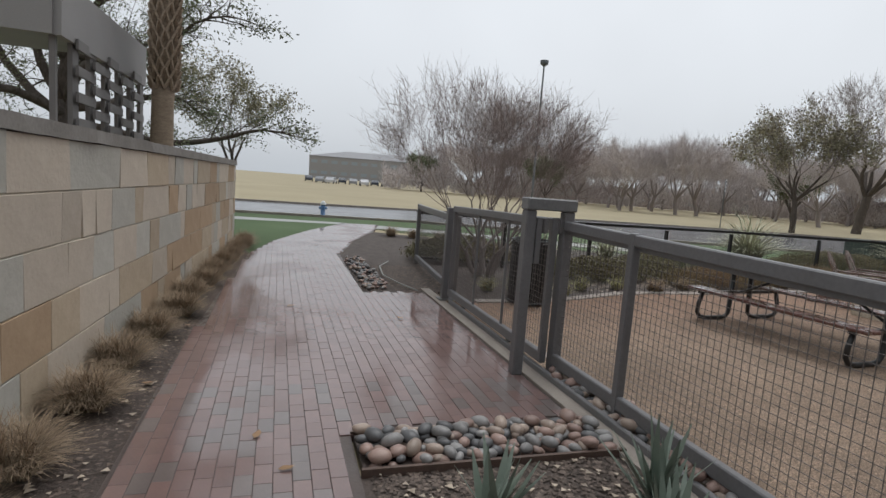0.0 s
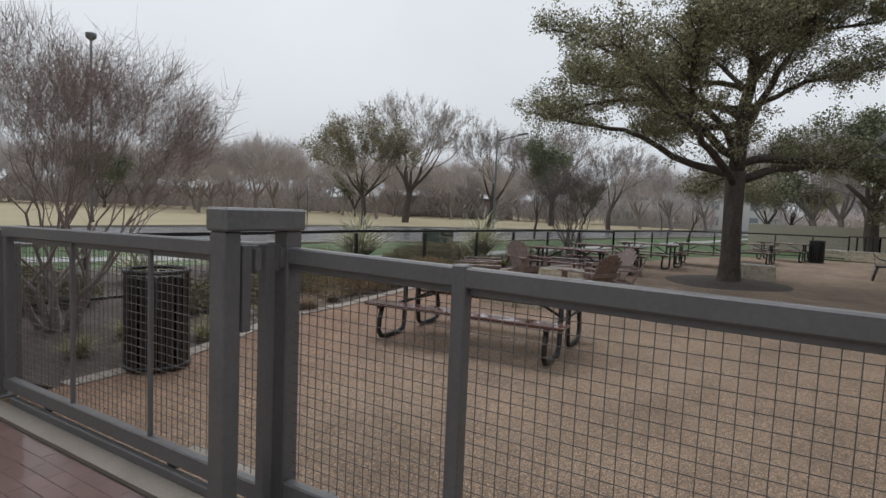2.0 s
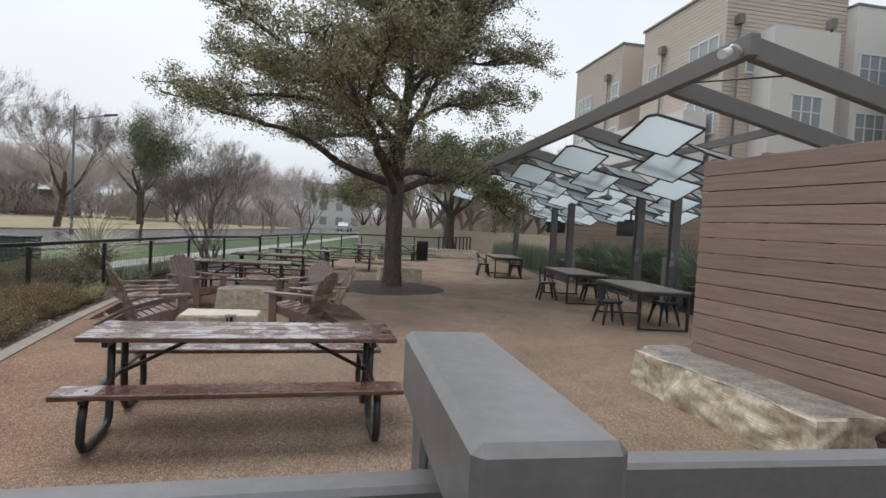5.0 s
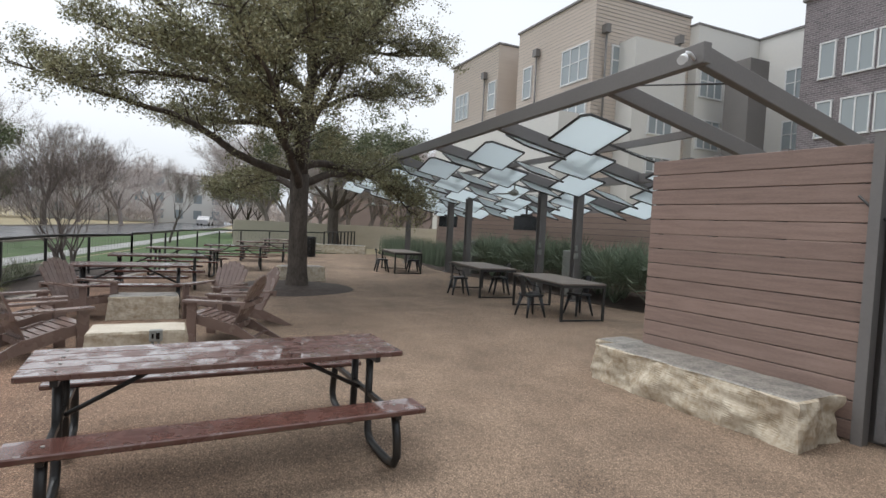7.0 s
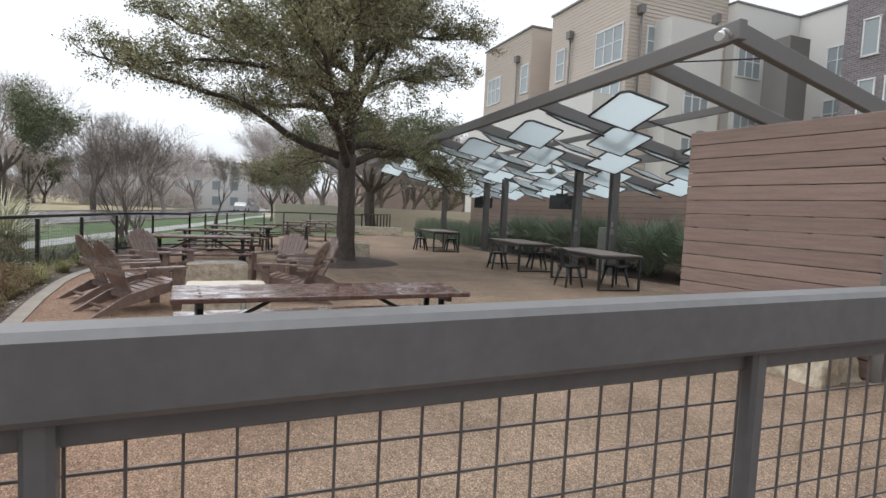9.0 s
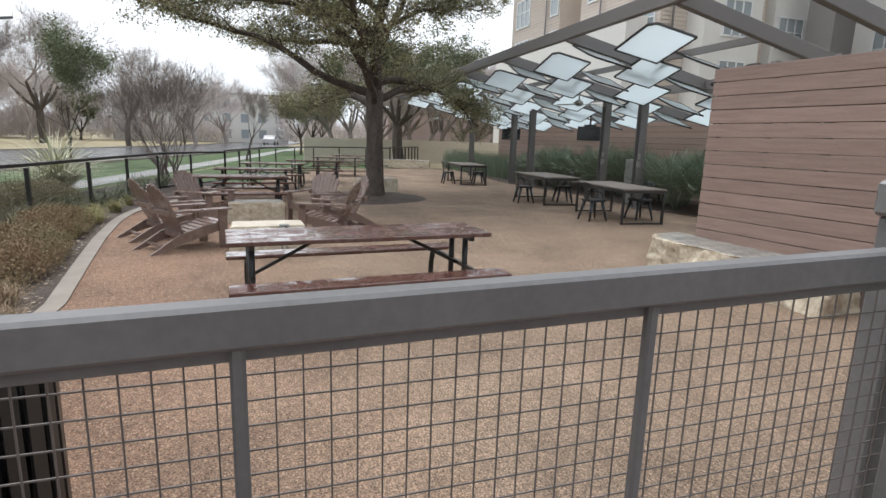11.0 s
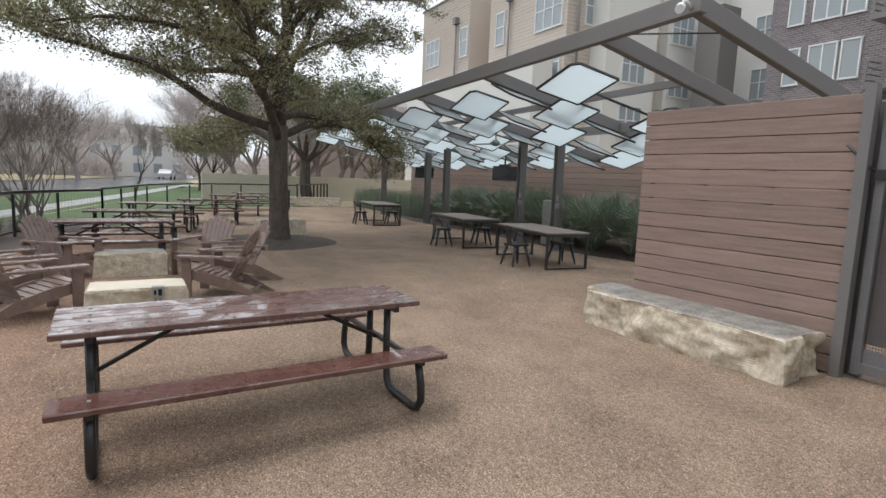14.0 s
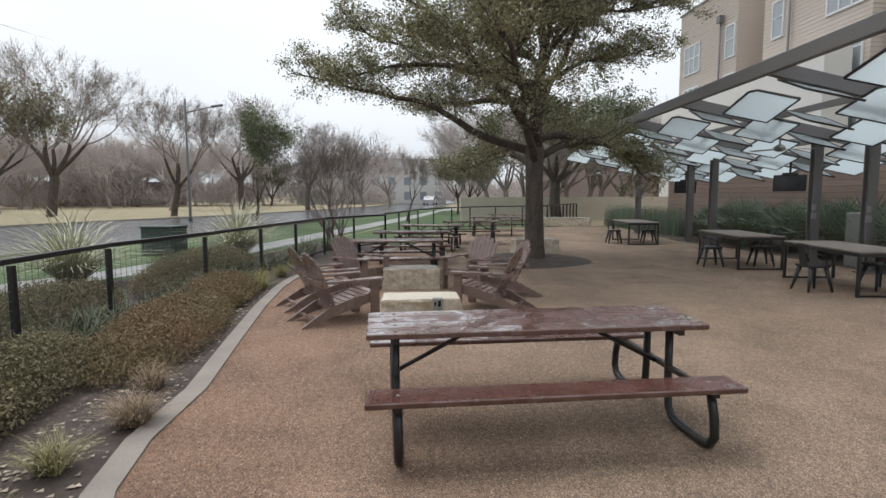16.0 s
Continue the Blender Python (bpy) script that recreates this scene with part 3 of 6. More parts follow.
one("base_plate", M_STEEL, lambda bm: box(bm, (1.76, 6.95, 0.022), (0.2, 0.2, 0.016)), catch)


# ---- stone wall on the path's side ----
def wall_point(s, z, off=0.0):
    """s metres along the wall from its near end; off: out from its face, toward the path."""
    a, d = Vector((-2.32, -2.0)), Vector((0.060, 1.0)).normalized()
    n = Vector((d.y, -d.x))
    p = a + d * s + n * off
    return (p.x, p.y, z)


WALL_L, WALL_H = 14.2, 1.85


def wall_top(s):
    """The height of the top course: it steps down gently with the ground line."""
    return 1.775 - 0.006 * s
swall = thing("wall_stone", "wall of cream, ochre and grey limestone blocks with grey coping", "wall", kind="structure")


def wall_core(bm):
    a, b = Vector(wall_point(0, 0, -0.148)), Vector(wall_point(WALL_L, 0, -0.148))
    bar(bm, (a.x, a.y, wall_top(0) - 0.9), (b.x, b.y, wall_top(WALL_L) - 0.9), 0.37, 1.78)


one("core", M_MORTAR, wall_core, swall)


def coping(bm):
    a, b = Vector(wall_point(-0.02, 0, -0.18)), Vector(wall_point(WALL_L + 0.05, 0, -0.18))
    bar(bm, (a.x, a.y, wall_top(0) + 0.05), (b.x, b.y, wall_top(WALL_L) + 0.05), 0.5, 0.10)
    bmesh.ops.subdivide_edges(bm, edges=[e for e in bm.edges if e.calc_length() > 2], cuts=90)
    for v in bm.verts:
        v.co += Vector((0, 0, 0.008)) * noise.noise(v.co * 5) + Vector((0.018 * noise.noise(v.co * 4 + Vector((7, 0, 0))), 0, 0))


one("coping", M_COPING, coping, swall)


# ---- wooden screen wall and limestone bench ----
def screen():
    root = thing("wall_board", "screen of reddish brown horizontal boards with dark gaps", "wall", kind="structure")
    a, b = Vector((4.60, -0.26, 0)), Vector((6.87, 0.01, 0))
    n_ = Vector((0.105, -0.995, 0))
    for k in range(15):
        z = 0.10 + k * 0.177
        q = B()
        bar(q, a + Vector((0, 0, z)), b + Vector((0, 0, z)), 0.03, 0.167, 0.004)
        part("board", q, M_BOARD, root)
        q = B()
        bar(q, a + n_ * 0.15 + Vector((0, 0, z)), b + n_ * 0.15 + Vector((0, 0, z)), 0.025, 0.165)
        part("board", q, M_BOARD, root)
    one("frame_post", M_PERG, lambda bm: box(bm, (a.x - 0.06, a.y, 1.37), (0.09, 0.12, 2.74), 6), root)
    q = B()
    for t in (0.04, 0.34, 0.66, 0.97):
        p = a.lerp(b, t) + n_ * 0.07
        box(q, (p.x, p.y, 1.35), (0.07, 0.09, 2.68), 6)
    part("studs", q, M_PERG, root)


screen()


def rock(name, label, c, s, rz, topmat, seed, rough=0.05, cuts=14):
    """A quarried block: rough sides, a flat sawn top."""
    root = thing(name, label, "stone bench", pose(*c, 0, 0, rz))
    q = B()
    bmesh.ops.create_cube(q, size=1.0, matrix=Matrix.Translation((0, 0, s[2] / 2)) @ Matrix.Diagonal((*s, 1)))
    bmesh.ops.subdivide_edges(q, edges=q.edges[:], cuts=cuts, use_grid_fill=True)
    for v in q.verts:
        if v.co.z < s[2] - 0.001:
            p = v.co * 3.1 + Vector((seed, 0, 0))
            d = noise.noise(p) * rough + noise.noise(p * 3.1) * rough * 0.5
            low = 1 - v.co.z / s[2]
            out_ = Vector((v.co.x / s[0], v.co.y / s[1], 0))
            v.co += out_ * (d * 2 + 0.05 * low)
        else:
            v.co.z += 0.006 * noise.noise(v.co * 6)
            e = max(abs(v.co.x) / s[0], abs(v.co.y) / s[1])
            if e > 0.49:
                v.co.x *= 0.985
                v.co.y *= 0.97
                v.co.z -= 0.012
    for f in q.faces:
        f.material_index = 1 if f.normal.z > 0.9 and f.calc_center_median().z > s[2] - 0.03 else 0
    ob = part("block", q, [M_LIME, topmat], root)
    return root


rock("stone_bench", "long rough limestone block with a dark wet top", (5.80, 0.27, 0), (2.35, 0.66, 0.43), 4, M_LIMETOP, 1.0, 0.07, 20)
rock("stone_bench", "rough limestone block end at the corner of the board screen", (7.08, 0.06, 0), (0.55, 0.50, 0.40), 10, M_LIMETOP, 5.0, 0.05, 8)
rock("stone_bench", "cream limestone block with a pale sawn top between the deck chairs", (8.85, 5.70, 0), (0.50, 0.98, 0.42), 2, M_WHITESTONE, 9.0, 0.03, 10)
rock("stone_bench", "cream limestone block behind the deck chairs", (11.95, 5.86, 0), (0.50, 1.0, 0.38), 2, M_LIMETOP, 13.0, 0.03, 10)
rock("stone_bench", "limestone block beside the oak trunk", (17.55, 2.35, 0), (0.5, 1.25, 0.42), 4, M_LIMETOP, 17.0, 0.03, 8)
rock("stone_planter", "low limestone block at the foot of the second oak", (31.2, -1.9, 0), (1.0, 3.2, 0.45), -20, M_LIMETOP, 21.0, 0.04, 8)


# ---- pergola ----
E0, E1 = Vector((6.25, 0.02, 3.82)), Vector((27.4, -0.62, 3.66))
DIRB = Vector((0.385, -1.0, 0.0)).normalized()


def edge(x):
    return E0.lerp(E1, (x - E0.x) / (E1.x - E0.x))


SLOPE = 0.2
perg = thing("pergola", "brown-grey steel pergola with tilted frosted glass panes", "pergola")


def roof(x, back, drop=0.0):
    """A point of the sloping roof, so far behind its front edge."""
    return edge(x) + Vector((0.03 * back, -back, -SLOPE * back - drop))


one("front_beam", M_PERG, lambda bm: bar(bm, E0 - Vector((0.06, 0, 0)), E1, 0.12, 0.24, 0.01), perg)
BEAMS = [6.31, 7.85, 11.1, 14.35, 17.6, 20.85, 24.1, 27.33]
for x in BEAMS:
    one("cross_beam", M_PERG, lambda bm: bar(bm, roof(x, 0.063), roof(x, 6.3), 0.12, 0.24, 0.01), perg)
for a, b in zip(BEAMS, BEAMS[1:]):
    one("purlin", M_PERG, lambda bm: bar(bm, roof(a + 0.062, 3.75, 0.01), roof(b - 0.062, 3.75, 0.01), 0.1, 0.2), perg)
    one("purlin", M_PERG, lambda bm: bar(bm, roof(a + 0.062, 6.2, 0.01), roof(b - 0.062, 6.2, 0.01), 0.1, 0.2), perg)
    if b - a > 2:
        one("purlin", M_PERG, lambda bm: bar(bm, roof(a + 0.062, 1.95, 0.01), roof(b - 0.062, 1.95, 0.01), 0.07, 0.12), perg)
POSTS = [(13.05, -3.72), (14.65, -3.72), (19.15, -3.72), (20.65, -3.72), (25.1, -3.72)]
for x, y in POSTS:
    top = roof(x, 3.72).z - 0.11

    def ipost(bm):
        box(bm, (x - 0.08, y, top / 2), (0.02, 0.2, top))
        box(bm, (x + 0.08, y, top / 2), (0.02, 0.2, top))
        box(bm, (x, y, top / 2), (0.15, 0.03, top))
        box(bm, (x, y, 0.01), (0.3, 0.3, 0.03))
    one("post", M_PERG, ipost, perg)
tie = one("tie_rod", M_BLACK, lambda bm: tube(bm, [roof(6.37, 0.9, -0.02), roof(7.79, 0.1, -0.02)], 0.012, 6), perg)
PW, PD, CUT = 0.50, 0.45, 0.1
PANE = [(-PW, PD - CUT), (-PW + CUT * 1.15, PD), (PW, PD), (PW, -PD), (-PW, -PD)]


def pane_frame(bm):
    for k in range(5):
        a, b = PANE[k], PANE[(k + 1) % 5]
        bar(bm, (*a, 0), (*b, 0), 0.028, 0.035)


frame_me = one("pane_frame", M_BLACK, pane_frame, perg)
glass_me = one("pane", M_FROST, lambda bm: poly(bm, [(x * 0.985, y * 0.985) for x, y in PANE], -0.006, 0.006), perg)
FRAME_M, GLASS_M = frame_me.data, glass_me.data
for ob in (frame_me, glass_me):
    bpy.data.objects.remove(ob)
for row in range(5):
    for k in range(12):
        x = 9.15 + 1.645 * k - (1.645 if row < 5 else 0)
        if x > 27.0 or k == 0 and row < 3:
            continue
        up_ = (k - 1 + row) % 2 == 0
        c = roof(x, 0.72 + 1.16 * row, 0.27)
        m = pose(c.x, c.y, c.z, 11.5, 0, -4) @ pose(0, 0, 0, 0, 18 if up_ else -20, 0)
        for name, me in (("pane_frame", FRAME_M), ("pane", GLASS_M)):
            ob = new(name, me)
            ob.parent = perg
            ob.matrix_basis = m


# security camera on the corner
seccam = thing("security_camera", "white bullet camera on the corner of the pergola", "camera", pose(6.32, 0.20, 3.74, 0, 0, 0))
one("bracket", M_WHITE, lambda bm: tube(bm, [(0, -0.13, 0.02), (0, -0.05, 0.08), (0, 0.0, 0.08), (0, 0.02, 0.04)], 0.022), seccam)
one("housing", M_WHITE, lambda bm: tube(bm, [(0.05, -0.02, 0.03), (0.0, 0.04, 0.01), (-0.12, 0.20, -0.07)], [0.035, 0.05, 0.05], 12), seccam)


def wall_fan(x, y, z):
    root = thing("ceiling_fan", "silver ceiling fan at rest under the pergola", "ceiling fan", pose(x, y, z, 0, 0, 20))
    one("rod", M_BOX, lambda bm: tube(bm, [(0, 0, 0.45), (0, 0, 0.1)], 0.02), root)
    one("motor", M_BOX, lambda bm: tube(bm, [(0, 0, 0.13), (0, 0, 0.08), (0, 0, 0), (0, 0, -0.04)], [0.04, 0.11, 0.12, 0.05], 14), root)
    for k in range(3):
        one("blade", M_BOX, lambda bm: box(bm, (0.42 * math.cos(k * 2.094), 0.42 * math.sin(k * 2.094), 0.02), (0.65, 0.12, 0.01), k * 120, 8), root)
    return root


wall_fan(14.35, -2.6, 2.68)
wall_fan(20.85, -2.6, 2.62)
wall_fan(27.0, -2.6, 2.55)


def tv(x, y, z, rz):
    root = thing("television", "dark flat television hung under the pergola", "television", pose(x, y, z, 0, 0, rz))
    one("screen", M_SCREEN, lambda bm: box(bm, (0, 0, 0), (0.82, 0.05, 0.48), 0, 12, 0, 0.01), root)
    one("mount", M_BLACK, lambda bm: (box(bm, (0, -0.08, 0.42), (0.06, 0.06, 0.72)), box(bm, (0, -0.06, 0.15), (0.4, 0.08, 0.3))), root)


tv(17.4, -5.0, 1.98, 52)
tv(23.6, -5.0, 1.95, 52)

# back board wall
bwall = thing("wall_back", "long wall of horizontal brown boards behind the palmettos", "wall", kind="structure")
for k in range(13):
    z = 0.10 + k * 0.19
    q = B()
    bar(q, (8.0, -6.9, z), (30.0, -7.3, z), 0.03, 0.18)
    part("board", q, M_DARKWOOD, bwall)
one("backing", M_BLACK, lambda bm: bar(bm, (8.0, -7.05, 1.2), (30.0, -7.45, 1.2), 0.05, 2.45), bwall)
one("wall_pale", M_PALEWALL, lambda bm: bar(bm, (36.5, 3.0, 0.75), (36.5, -16.0, 0.75), 0.4, 1.5), label="pale limestone wall beyond the patio", kind="structure")


# ---- tall mesh gate by the screen ----
tg = thing("tall_gate", "tall grey steel gate with fine wire mesh", "gate")
for x, y in ((4.42, -0.36), (2.45, -0.36)):
    one("stile", M_STEEL, lambda bm: box(bm, (x, y, 1.35), (0.08, 0.08, 2.6), bevel=0.006), tg)
for z in (0.12, 2.58):
    one("rail", M_STEEL, lambda bm: bar(bm, (4.42, -0.36, z), (2.45, -0.36, z), 0.07, 0.1), tg)
one("hinge_post", M_PERG, lambda bm: box(bm, (4.50, -0.46, 1.3), (0.16, 0.06, 2.6)), tg)
one("kick_plate", M_STEEL, lambda bm: bar(bm, (4.42, -0.36, 0.22), (2.45, -0.36, 0.22), 0.02, 0.16), tg)


def fine(bm):
    for k in range(80):
        x = 2.47 + k * 0.0245
        box(bm, (x, -0.36, 1.35), (0.004, 0.004, 2.4))
    for k in range(90):
        box(bm, (3.43, -0.36, 0.2 + k * 0.0265), (1.95, 0.005, 0.005))


one("wire_mesh", M_WIRE, fine, tg)
one("backing", M_SLAT, lambda bm: box(bm, (3.43, -0.42, 1.27), (1.95, 0.02, 1.85)), tg)
one("latch", M_BLACK, lambda bm: (tube(bm, [(4.66, -0.18, 2.2), (4.52, -0.27, 2.02), (4.42, -0.30, 1.94)], 0.012, 6), box(bm, (4.40, -0.30, 1.93), (0.09, 0.05, 0.09))), tg)
one("gate_pillar", M_PERG, lambda bm: box(bm, (2.33, -0.36, 1.35), (0.12, 0.12, 2.7)), label="dark steel post beside the tall gate", category="post")
sf = panel_fence("mesh_fence", "grey steel mesh fence between tall gate and path fence", -2.9, -0.5, 2.3, 1.25, 0.12, [(-2.85, 0.09), (-0.55, 0.09)])


# ---- picnic tables ----
def picnic(m, label, group, L=2.44, W=0.72, full=True):
    """Steel tube frames bent into feet, coated planks; long side along y."""
    root = thing("picnic_table", label, "picnic table", m, group)
    top = thing("tabletop", "", "", None)
    top.parent = root
    w = W / 4
    for k in range(4):
        one("plank", M_TABLETOP, lambda bm: box(bm, (-W / 2 + w * (k + 0.5), 0, 0.74), (w - 0.012, L, 0.04), bevel=0.006), top)
    for s in (-1, 1):
        one("seat", M_PLASTIC, lambda bm: box(bm, (s * 0.68, 0, 0.435), (0.25, L, 0.04), bevel=0.008), root)
    for y in (-L / 2 + 0.2, L / 2 - 0.2):
        for s in (-1, 1):
            pts = [(s * 0.17, y, 0.72), (s * 0.17, y, 0.35), (s * 0.19, y, 0.10), (s * 0.24, y, 0.045), (s * 0.34, y, 0.03), (s * 0.60, y, 0.03), (s * 0.72, y, 0.05), (s * 0.77, y, 0.12), (s * 0.76, y, 0.24), (s * 0.70, y, 0.42)]
            one("leg", M_BLACK, lambda bm: tube(bm, pts, 0.03, 10), root)
        one("crossbar", M_BLACK, lambda bm: (bar(bm, (-0.34, y, 0.70), (0.34, y, 0.70), 0.04, 0.04), bar(bm, (-0.78, y, 0.40), (0.78, y, 0.40), 0.035, 0.035)), root)
        sy = 1 if y < 0 else -1
        one("brace", M_BLACK, lambda bm: tube(bm, [(0, y + sy * 0.02, 0.40), (0, y + sy * 0.62, 0.71)], 0.017, 8), root)
    q = B()
    bmesh.ops.create_cone(q, cap_ends=True, segments=8, radius1=0.011, radius2=0.011, depth=0.006)
    first = part("bolt", q, M_BOX, root)
    spots_ = [(-W / 2 + w * (k + 0.5), yy, 0.762) for k in range(4) for yy in (-L / 2 + 0.2, L / 2 - 0.2)] + [(s_ * 0.68, yy, 0.457) for s_ in (-1, 1) for yy in (-L / 2 + 0.2, L / 2 - 0.2)]
    first.location = spots_[0]
    for p_ in spots_[1:]:
        ob = new("bolt", first.data)
        ob.parent = root
        ob.location = p_
    return root


picnic(pose(5.98, 4.89, 0, 0, 0, 3.6), "wet brown coated picnic table with black tube legs", "")
FAR_T = [(13.35, 6.17, 2.0), (16.0, 5.88, 1.0), (18.9, 5.3, -14.0), (21.2, 3.85, -4.0), (24.6, 2.6, -10.0), (27.6, 1.4, -14.0)]
for x, y, r in FAR_T:
    picnic(pose(x, y, 0, 0, 0, r), "brown picnic table in the row along the fence", "picnic tables along the fence", L=1.95)


# ---- deck chairs ----
def adirondack(m, label):
    """A deck chair facing +x: sloping slatted seat, fan back, wide arms."""
    root = thing("deck_chair", label, "deck chair", m, "deck chairs round the stone blocks")
    for s in (-1, 1):
        def rail_(bm):
            pts = [(0.34, 0.36), (0.34, 0.26), (-0.30, 0.10), (-0.62, 0.0), (-0.72, 0.0), (-0.30, 0.24), (0.10, 0.345)]
            lo = [bm.verts.new((x, s * 0.27 - 0.014, z)) for x, z in pts]
            hi = [bm.verts.new((x, s * 0.27 + 0.014, z)) for x, z in pts]
            bm.faces.new(lo)
            bm.faces.new(hi[::-1])
            for k in range(len(pts)):
                n = (k + 1) % len(pts)
                bm.faces.new((lo[k], hi[k], hi[n], lo[n]))
            bmesh.ops.recalc_face_normals(bm, faces=bm.faces[:])
        one("back_leg", M_ADIR, rail_, root)
        one("front_leg", M_ADIR, lambda bm: box(bm, (0.33, s * 0.305, 0.275), (0.13, 0.03, 0.55), bevel=0.004), root)

        def arm(bm):
            pts = [(0.42, -0.05), (0.42, 0.09), (0.30, 0.10), (-0.35, 0.05), (-0.42, 0.03), (-0.42, -0.04), (0.30, -0.06)]
            poly(bm, [(x, s * (0.315 + y * 1.0)) for x, y in pts], 0.552, 0.580)
        one("arm", M_ADIR, arm, root)
    for k in range(7):
        x = 0.32 - k * 0.085
        z = 0.375 - k * 0.024
        one("seat_slat", M_ADIR, lambda bm: box(bm, (x, 0, z), (0.075, 0.56, 0.022), 0, 0, -14, 0.003), root)
    for k in range(7):
        u = (k - 3) / 3
        h = 0.80 - 0.13 * u * u
        lean = radians(24)

        def slat(bm):
            a = Vector((-0.20, u * 0.20, 0.20))
            b = Vector((-0.20 - math.sin(lean) * h, u * 0.27, 0.20 + math.cos(lean) * h))
            d = (b - a).normalized()
            side = Vector((0, 1, 0))
            nrm = d.cross(side)
            lo = []
            for p, w in ((a, 0.031), (b - d * 0.04, 0.042), (b, 0.022)):
                lo.append([bm.verts.new(p + side * sx * w + nrm * sn * 0.01) for sx, sn in ((-1, -1), (1, -1), (1, 1), (-1, 1))])
            for r0, r1 in zip(lo, lo[1:]):
                for j in range(4):
                    bm.faces.new((r0[j], r0[(j + 1) % 4], r1[(j + 1) % 4], r1[j]))
            bm.faces.new(lo[0])
            bm.faces.new(lo[-1])
            bmesh.ops.recalc_face_normals(bm, faces=bm.faces[:])
        one("back_slat", M_ADIR, slat, root)
    one("back_rail", M_ADIR, lambda bm: (box(bm, (-0.385, 0, 0.53), (0.05, 0.72, 0.07), bevel=0.003), box(bm, (-0.25, 0, 0.22), (0.04, 0.5, 0.08))), root)
    one("stretcher", M_ADIR, lambda bm: box(bm, (-0.50, 0, 0.09), (0.05, 0.52, 0.025)), root)
    one("apron", M_ADIR, lambda bm: box(bm, (0.35, 0, 0.31), (0.022, 0.58, 0.11)), root)
    return root


chair0 = adirondack(pose(9.42, 6.76, 0, 0, 0, -58), "brown slatted deck chair with a fan back, facing the stone blocks")
for x, y, r in ((10.4, 7.17, -62), (11.95, 6.75, -125), (10.0, 4.72, 64), (11.0, 4.4, 100), (11.75, 4.8, 140)):
    copy_thing(chair0, pose(x, y, 0, 0, 0, r))


# ---- socket box on a post by the near block ----
sock = thing("socket_post", "grey weatherproof socket box on two conduits", "socket box", pose(8.40, 5.50, 0, 0, 0, 0))
one("conduit", M_BOX, lambda bm: tube(bm, [(0, -0.03, -0.05), (0, -0.03, 0.35)], 0.014), sock)
one("conduit", M_BOX, lambda bm: tube(bm, [(0, 0.03, -0.05), (0, 0.03, 0.35)], 0.014), sock)
one("box", M_BOX, lambda bm: box(bm, (0, 0, 0.40), (0.07, 0.13, 0.13), bevel=0.01), sock)
one("cover", M_SCREEN, lambda bm: (box(bm, (-0.037, -0.02, 0.40), (0.008, 0.035, 0.07)), box(bm, (-0.037, 0.03, 0.40), (0.008, 0.02, 0.05))), sock)


# ---- dining tables and steel chairs ----
def dining(m):
    root = thing("dining_table", "dark metal table with a thin grey-brown top and square legs", "table", m, "tables under the pergola")
    one("tabletop", M_TOP, lambda bm: box(bm, (0, 0, 0.735), (2.2, 1.0, 0.03), bevel=0.004), root)
    one("apron", M_BLACK, lambda bm: [box(bm, (0, s * 0.47, 0.69), (2.14, 0.03, 0.06)) for s in (-1, 1)] + [box(bm, (s * 1.06, 0, 0.69), (0.03, 0.91, 0.06)) for s in (-1, 1)], root)
    for sx in (-1, 1):
        for sy in (-1, 1):
            one("leg", M_BLACK, lambda bm: box(bm, (sx * 1.06, sy * 0.47, 0.36), (0.045, 0.045, 0.72)), root)
        one("foot_bar", M_BLACK, lambda bm: box(bm, (sx * 1.06, 0, 0.02), (0.03, 0.89, 0.03)), root)
    return root


def steelchair(m):
    """A pressed steel chair facing +x."""
    root = thing("steel_chair", "dark gunmetal pressed steel chair drawn up to a table", "chair", m, "chairs at the pergola tables")
    one("seat", M_GUN, lambda bm: box(bm, (0, 0, 0.44), (0.38, 0.38, 0.05), bevel=0.015), root)
    for sx in (-1, 1):
        for sy in (-1, 1):
            one("leg", M_GUN, lambda bm: tube(bm, [(sx * 0.13, sy * 0.13, 0.44), (sx * 0.22, sy * 0.21, 0.0)], [0.045, 0.019], 6), root)
    one("backrest", M_GUN, lambda bm: box(bm, (-0.21, 0, 0.63), (0.015, 0.15, 0.36), 0, 0, -10), root)
    one("back_frame", M_GUN, lambda bm: tube(bm, [(0.10, 0.2, 0.47), (0.04, 0.22, 0.62), (-0.12, 0.22, 0.66), (-0.24, 0.17, 0.80), (-0.26, 0, 0.83), (-0.24, -0.17, 0.80), (-0.12, -0.22, 0.66), (0.04, -0.22, 0.62), (0.10, -0.2, 0.47)], 0.012, 6), root)
    return root


T_POS = [(11.42, -1.97, -6), (14.72, -1.95, -6), (20.8, -1.85, -6)]
d0 = dining(pose(*T_POS[0][:2], 0, 0, 0, T_POS[0][2]))
for x, y, r in T_POS[1:]:
    copy_thing(d0, pose(x, y, 0, 0, 0, r))
c0 = None
for x, y, r in T_POS:
    for u, v, a in ((-0.40, 0.80, -90), (-0.25, -0.42, 90)):
        p = pose(x, y, 0, 0, 0, r) @ pose(u, v, 0, 0, 0, a + random.uniform(-12, 12))
        if c0 is None:
            c0 = steelchair(p)
        else:
            copy_thing(c0, p)


